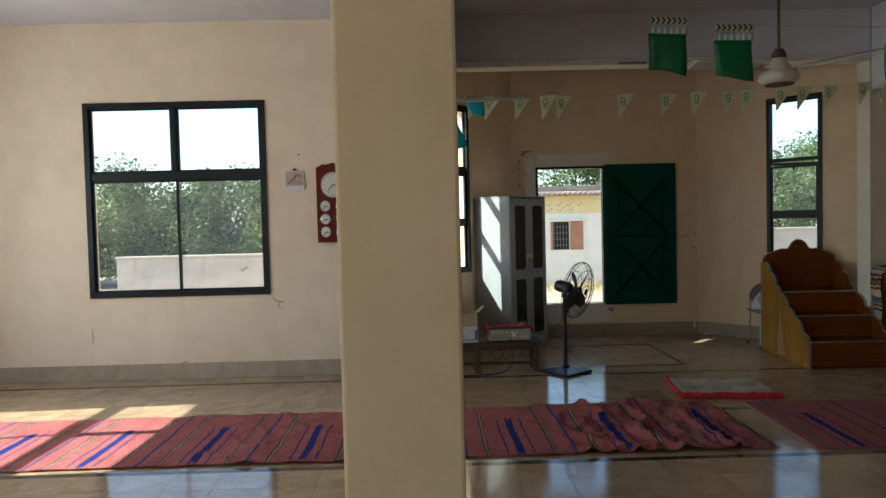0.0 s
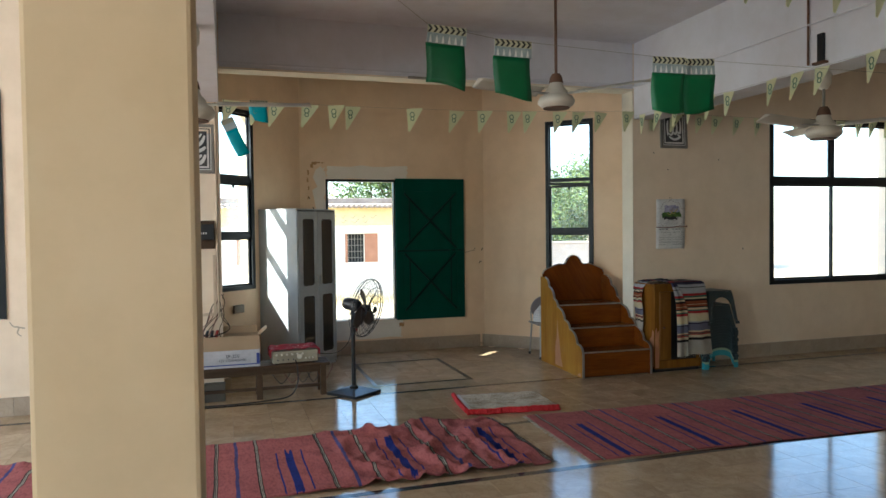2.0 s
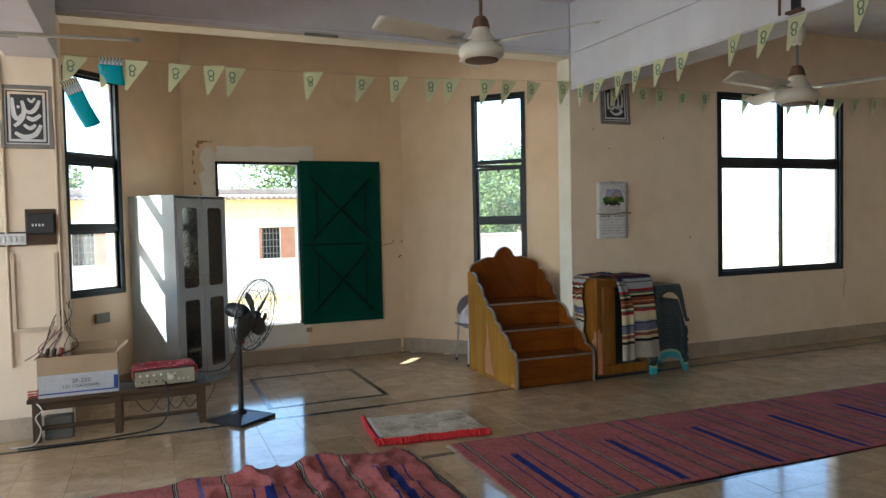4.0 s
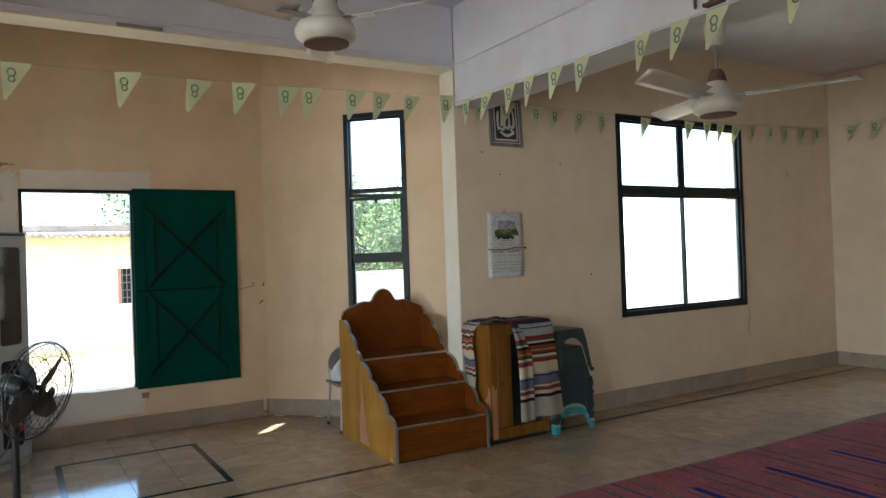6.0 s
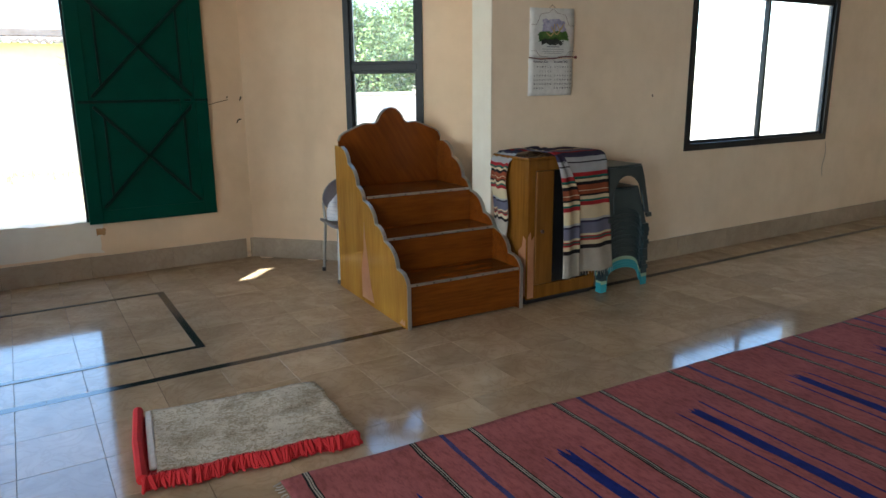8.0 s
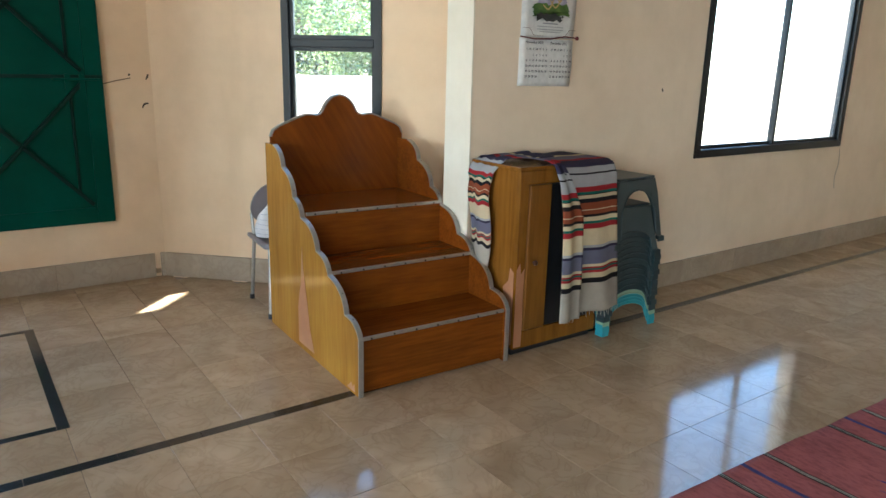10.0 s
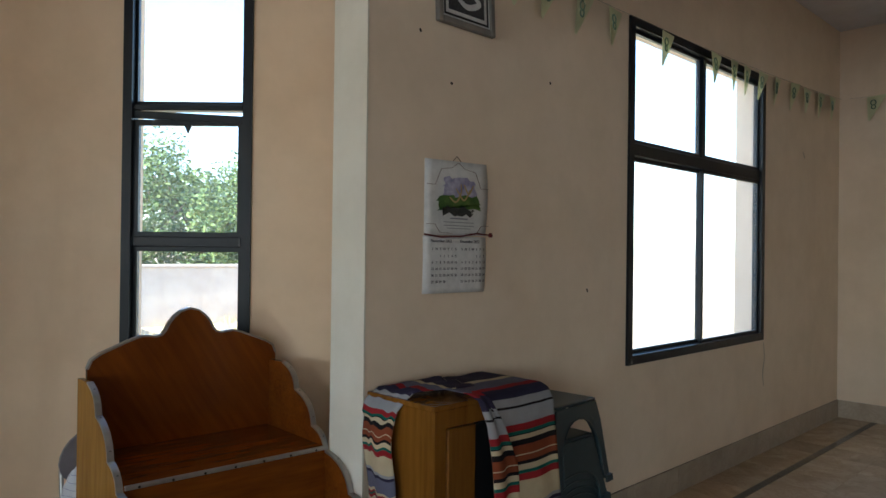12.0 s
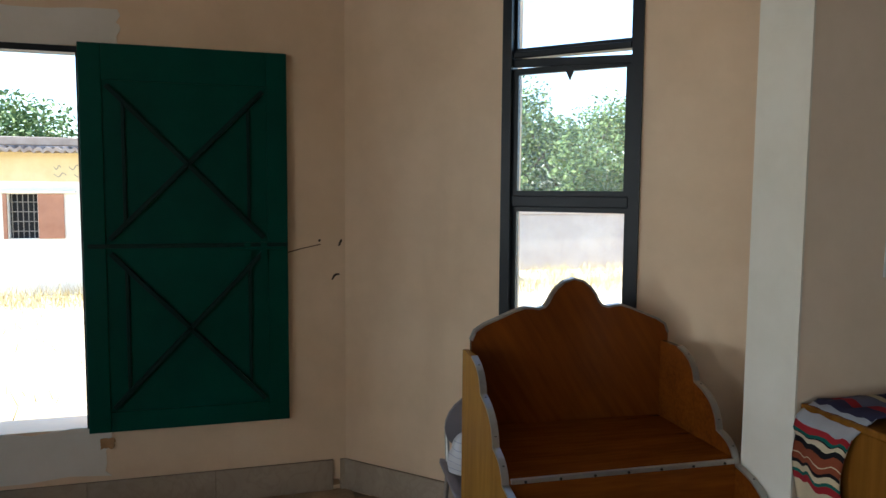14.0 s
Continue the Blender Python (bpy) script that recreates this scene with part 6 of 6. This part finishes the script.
part("parapet", soft_box(-0.2, 9.2, -0.1, 0.1, 2.62, 2.76, 0.01), TINR, hs)
# black plates behind the bars paint the shade of the rooms
INTD = plain("painted_room_shade", (0.01, 0.01, 0.01), 0.9)
for a, b in wins:
    wn_ = part("window", soft_box(a + 0.02, a + 0.48, 0.12, 0.14, 1.0, 1.78, 0), INTD, hs, "barred window opening with a black plate as room shade")
    for k in range(5):
        bm = bmesh.new()
        tube(bm, [(a + 0.06 + 0.085 * k, 0.08, 1.0), (a + 0.06 + 0.085 * k, 0.08, 1.78)], 0.008, 5)
        part("bar", bm, GREYWOOD, wn_)
    for k in range(4):
        part("bar", soft_box(a + 0.02, a + 0.48, 0.075, 0.085, 1.12 + 0.17 * k, 1.135 + 0.17 * k, 0), GREYWOOD, wn_)
    part("shutter", soft_box(a + 0.49, b, -0.03, -0.002, 1.0, 1.78, 0.004), BRN, wn_, "brown wooden shutter folded open")
    part("shutter", soft_box(a - 0.05, a + 0.01, -0.05, -0.002, 1.0, 1.78, 0.004), BRN, wn_, "brown wooden shutter edge")
    part("lintel", soft_box(a - 0.1, b + 0.2, -0.08, -0.002, 1.80, 1.84, 0.004), WHT, wn_)
random.seed(31)
for x0 in (3.1, 6.1):
    for row, z in enumerate((2.26, 2.13)):
        x = x0
        for k in range(5 - row):
            l = random.uniform(0.12, 0.24)
            bm = bmesh.new()
            stroke(bm, [(x, z), (x + l * 0.4, z - 0.05), (x + l * 0.7, z + 0.02), (x + l, z + random.uniform(-0.03, 0.06))], 0.007, -0.004)
            part("painted_script", bm, GREYWOOD, hs, "faded painted script on the wall")
            x += l + 0.12
PINKW = plaster("weathered_pink_grey_render", (0.44, 0.36, 0.31), (0.54, 0.46, 0.40), (0.32, 0.26, 0.22))
for x0, x1, y, h in ((-8.6, -6.6, 21.5, 0.98), (7.5, 14.6, 22.0, 1.36), (-6.6, -1.2, 21.5, 0.98)):
    wl = thing("boundary_wall", pose(x0, y, GZ), "weathered pink grey rendered boundary wall", "wall")
    part("wall", soft_box(0, x1 - x0, 0, 0.23, 0, h, 0.01), PINKW, wl)
    part("coping", soft_box(-0.03, x1 - x0 + 0.03, -0.04, 0.27, h + 0.001, h + 0.07, 0.01), PINKW, wl)
bm = bmesh.new()
tube(bm, [(-4.9, 21.47, 0.30), (-4.9, 21.42, 0.32), (-4.75, 21.42, 0.40), (-4.70, 21.42, 0.40)], 0.02, 6)
tagged(part("pipe", bm, RUST), "short bent iron pipe on the boundary wall", "pipe")


def leaf_mat(name, a, b_):
    m, t, b = nodes_of(name)
    geo = t.nodes.new("ShaderNodeNewGeometry")
    col = ramp(t, geo.outputs["Random Per Island"], ((0.0, a), (1.0, b_)))
    t.links.new(col, b.inputs["Base Color"])
    b.inputs["Roughness"].default_value = 0.6
    b.inputs["Specular IOR Level"].default_value = 0.25
    return m


LEAF = leaf_mat("dusty_green_leaves", (0.045, 0.085, 0.025), (0.16, 0.21, 0.07))
LEAF2 = leaf_mat("yellow_green_leaves", (0.08, 0.125, 0.035), (0.22, 0.27, 0.085))
BARK = paint("rough_bark", (0.07, 0.05, 0.035), (0.13, 0.10, 0.07), 0.9, 9, 60, 0.5)


def tree(x, y, height, spread, seed, leafmat, leaves, label):
    rnd = random.Random(seed)
    ob = thing("tree", pose(x, y, GZ), label, "tree", "trees beyond the wall")
    bm = bmesh.new()
    th = height * 0.3
    tube(bm, [(0, 0, 0), (0.05, 0.03, th * 0.5), (-0.04, 0.05, th)], [0.14, 0.11, 0.09], 8)
    tips = []
    for k in range(9):
        a = k * 2.4 + rnd.uniform(-0.3, 0.3)
        r = spread * rnd.uniform(0.35, 0.85)
        z = height * rnd.uniform(0.38, 0.92)
        z = min(z, height * (1.02 - 0.45 * (r / spread) ** 2))
        p = Vector((r * math.cos(a), r * math.sin(a), z))
        tube(bm, [(-0.04, 0.05, th * 0.9), p * 0.5 + Vector((0, 0, th * 0.4)), p], [0.07, 0.04, 0.015], 6)
        tips.append((p, spread * rnd.uniform(0.28, 0.5)))
        tips.append((Vector((p.x * 0.7, p.y * 0.7, z * rnd.uniform(0.2, 0.75))), spread * rnd.uniform(0.3, 0.45)))
    part("trunk", bm, BARK, ob)
    V, F = [], []
    for k in range(leaves):
        c, r = tips[rnd.randrange(len(tips))]
        d = Vector((rnd.gauss(0, 1), rnd.gauss(0, 1), rnd.gauss(0, 0.8))).normalized() * r * (rnd.random() ** 0.45)
        p = c + d
        if p.z < 0.25:
            continue
        s = rnd.uniform(0.04, 0.095) * (1.0 if height > 3 else 0.8)
        u = Vector((rnd.gauss(0, 1), rnd.gauss(0, 1), rnd.gauss(0, 0.6))).normalized()
        v = u.orthogonal().normalized()
        v = (Matrix.Rotation(rnd.uniform(0, 6.28), 3, u) @ v)
        n = len(V)
        w = u.cross(v)
        V += [p - u * s, p + v * s * 0.5 + w * s * 0.15, p + u * s, p - v * s * 0.5 + w * s * 0.15]
        F += [(n, n + 1, n + 2), (n, n + 2, n + 3)]
    me = bpy.data.meshes.new("crown")
    me.from_pydata([tuple(v) for v in V], [], F)
    me.materials.append(leafmat)
    cr = new("crown", me)
    cr.parent = ob
    return ob


random.seed(5)
spots = [(-13.0, 25.5, 3.6, 2.0), (-10.6, 24.0, 3.9, 2.1), (-8.4, 25.0, 4.3, 2.2), (-6.2, 24.2, 3.9, 2.1), (-4.0, 24.6, 3.8, 2.0), (-2.2, 25.5, 4.0, 2.0), (-15.5, 24.0, 3.2, 1.9),
         (3.4, 27.5, 3.2, 1.7), (6.6, 28.0, 5.2, 2.3), (8.0, 27.5, 5.4, 2.6), (-1.0, 29, 3.3, 2.0), (11.0, 26.5, 4.8, 2.5), (13.4, 26.0, 5.4, 2.6), (15.6, 27.0, 5.8, 2.8), (18.2, 26.5, 5.2, 2.5), (20.5, 28, 5.0, 2.4), (-18, 27, 3.8, 2.2)]
for k, (x, y, h, s) in enumerate(spots):
    tree(x, y, h, s, 100 + k, LEAF2 if k % 3 == 1 else LEAF, 15000, "dusty green bushy tree in full leaf beyond the wall")

m_, t_, b_ = nodes_of("dry_straw")
t_.links.new(ramp(t_, t_.nodes.new("ShaderNodeNewGeometry").outputs["Random Per Island"], ((0, (0.32, 0.24, 0.10)), (1, (0.55, 0.45, 0.24)))), b_.inputs["Base Color"])
b_.inputs["Roughness"].default_value = 0.9
rnd = random.Random(9)
V, F = [], []
for k in range(16000):
    if rnd.random() < 0.55:
        x, y = rnd.uniform(-9, 14), rnd.uniform(18.3, 19.9)
    elif rnd.random() < 0.5:
        x, y = rnd.uniform(10, 18), rnd.uniform(19.0, 21.9)
    else:
        x, y = rnd.uniform(-12, 16), rnd.uniform(12.5, 20)
    h = rnd.uniform(0.08, 0.32)
    a = rnd.uniform(0, 6.28)
    dx, dy = 0.006 * math.cos(a), 0.006 * math.sin(a)
    lx, ly = rnd.gauss(0, 0.08), rnd.gauss(0, 0.08)
    n = len(V)
    V += [(x - dx, y - dy, GZ), (x + dx, y + dy, GZ), (x + lx, y + ly, GZ + h)]
    F.append((n, n + 1, n + 2))
me = bpy.data.meshes.new("dry_grass")
me.from_pydata(V, [], F)
me.materials.append(m_)
tagged(new("dry_grass", me), "patchy dry straw coloured grass", "grass", "", "stuff")


# ---- floor tiles and border strips ----
STRIPS = [(7.652, 7.704), (6.245, 6.30), (5.10, 5.16), (3.62, 3.675)]
for y0, y1 in STRIPS:
    bm = bmesh.new()
    n = int((X1 - X0) / 0.31)
    for k in range(n + 1):
        a = X0 + k * 0.31 + 0.001
        quad_box(bm, a, min(a + 0.308, X1), y0, y1, -0.011, 0.0005)
    tagged(part("floor_strip", bm, DARK_STONE), "dark slate border strip let into the marble floor", "floor strip", "", "structure")
bm = bmesh.new()
for b in ((2.36, 2.405, 8.015, 9.30), (3.40, 3.445, 8.015, 9.30), (2.406, 3.399, 8.015, 8.05), (2.406, 3.399, 9.265, 9.30)):
    quad_box(bm, b[0], b[1], b[2], b[3], -0.011, 0.0025)
tagged(part("floor_strip", bm, DARK_STONE), "dark slate rectangle let into the bay floor", "floor strip", "", "structure")


def inside(x, y):
    if y < YW:
        return True
    return BL - (BY - y) - 0.1 < x < BR + (BY - y) + 0.1 and y < BY + 0.05


rows = []
for a, b in ((Y0, 3.62), (3.675, 5.10), (5.16, 6.245), (6.30, 7.652)):
    n = max(1, round((b - a) / 0.305))
    rows += [(a + (b - a) * k / n, a + (b - a) * (k + 1) / n) for k in range(n)]
rows.append((7.704, 8.03))
rows += [(8.03 + 0.305 * k, 8.03 + 0.305 * (k + 1)) for k in range(7)]
floor = bpy.data.objects["floor"]
single, V, F = [], [], []
rnd = random.Random(2)
for r, (a, b) in enumerate(rows):
    off = 3.74 % 0.31
    k0, k1 = int((X0 - off) / 0.31) - 1, int((X1 - off) / 0.31) + 1
    for k in range(k0, k1):
        x0, x1 = max(off + k * 0.31, X0), min(off + (k + 1) * 0.31, X1)
        if x1 - x0 < 0.02 or not inside((x0 + x1) / 2, (a + b) / 2):
            continue
        g = 0.0009
        z = rnd.uniform(-0.0004, 0.0002)
        box = (x0 + g, x1 - g, a + g, b - g, z)
        if 2.0 < x0 < 6.6 and a > 6.29 and len(single) < 300:
            single.append(box)
        else:
            n = len(V)
            V += [(x, y, w) for x in box[:2] for y in box[2:4] for w in (-0.010, z)]
            F += [tuple(n + q for q in f) for f in ((0, 1, 3, 2), (4, 6, 7, 5), (0, 4, 5, 1), (2, 3, 7, 6), (0, 2, 6, 4), (1, 5, 7, 3))]
shared = {}
for x0, x1, y0, y1, z in single:
    key = (round(x1 - x0, 4), round(y1 - y0, 4))
    if key not in shared:
        bm = soft_box(0, key[0], 0, key[1], -0.010, 0, 0.0006)
        shared[key] = mesh_of("tile", bm)
        shared[key].materials.append(MARBLE)
    o = new("tile", shared[key])
    o.parent = floor
    o.location = (x0, y0, z)
me = bpy.data.meshes.new("tiles")
me.from_pydata(V, [], F)
me.materials.append(MARBLE)
o = tagged(new("tiles", me), "polished beige marble floor tiles", "", "", "stuff")
o.parent = floor
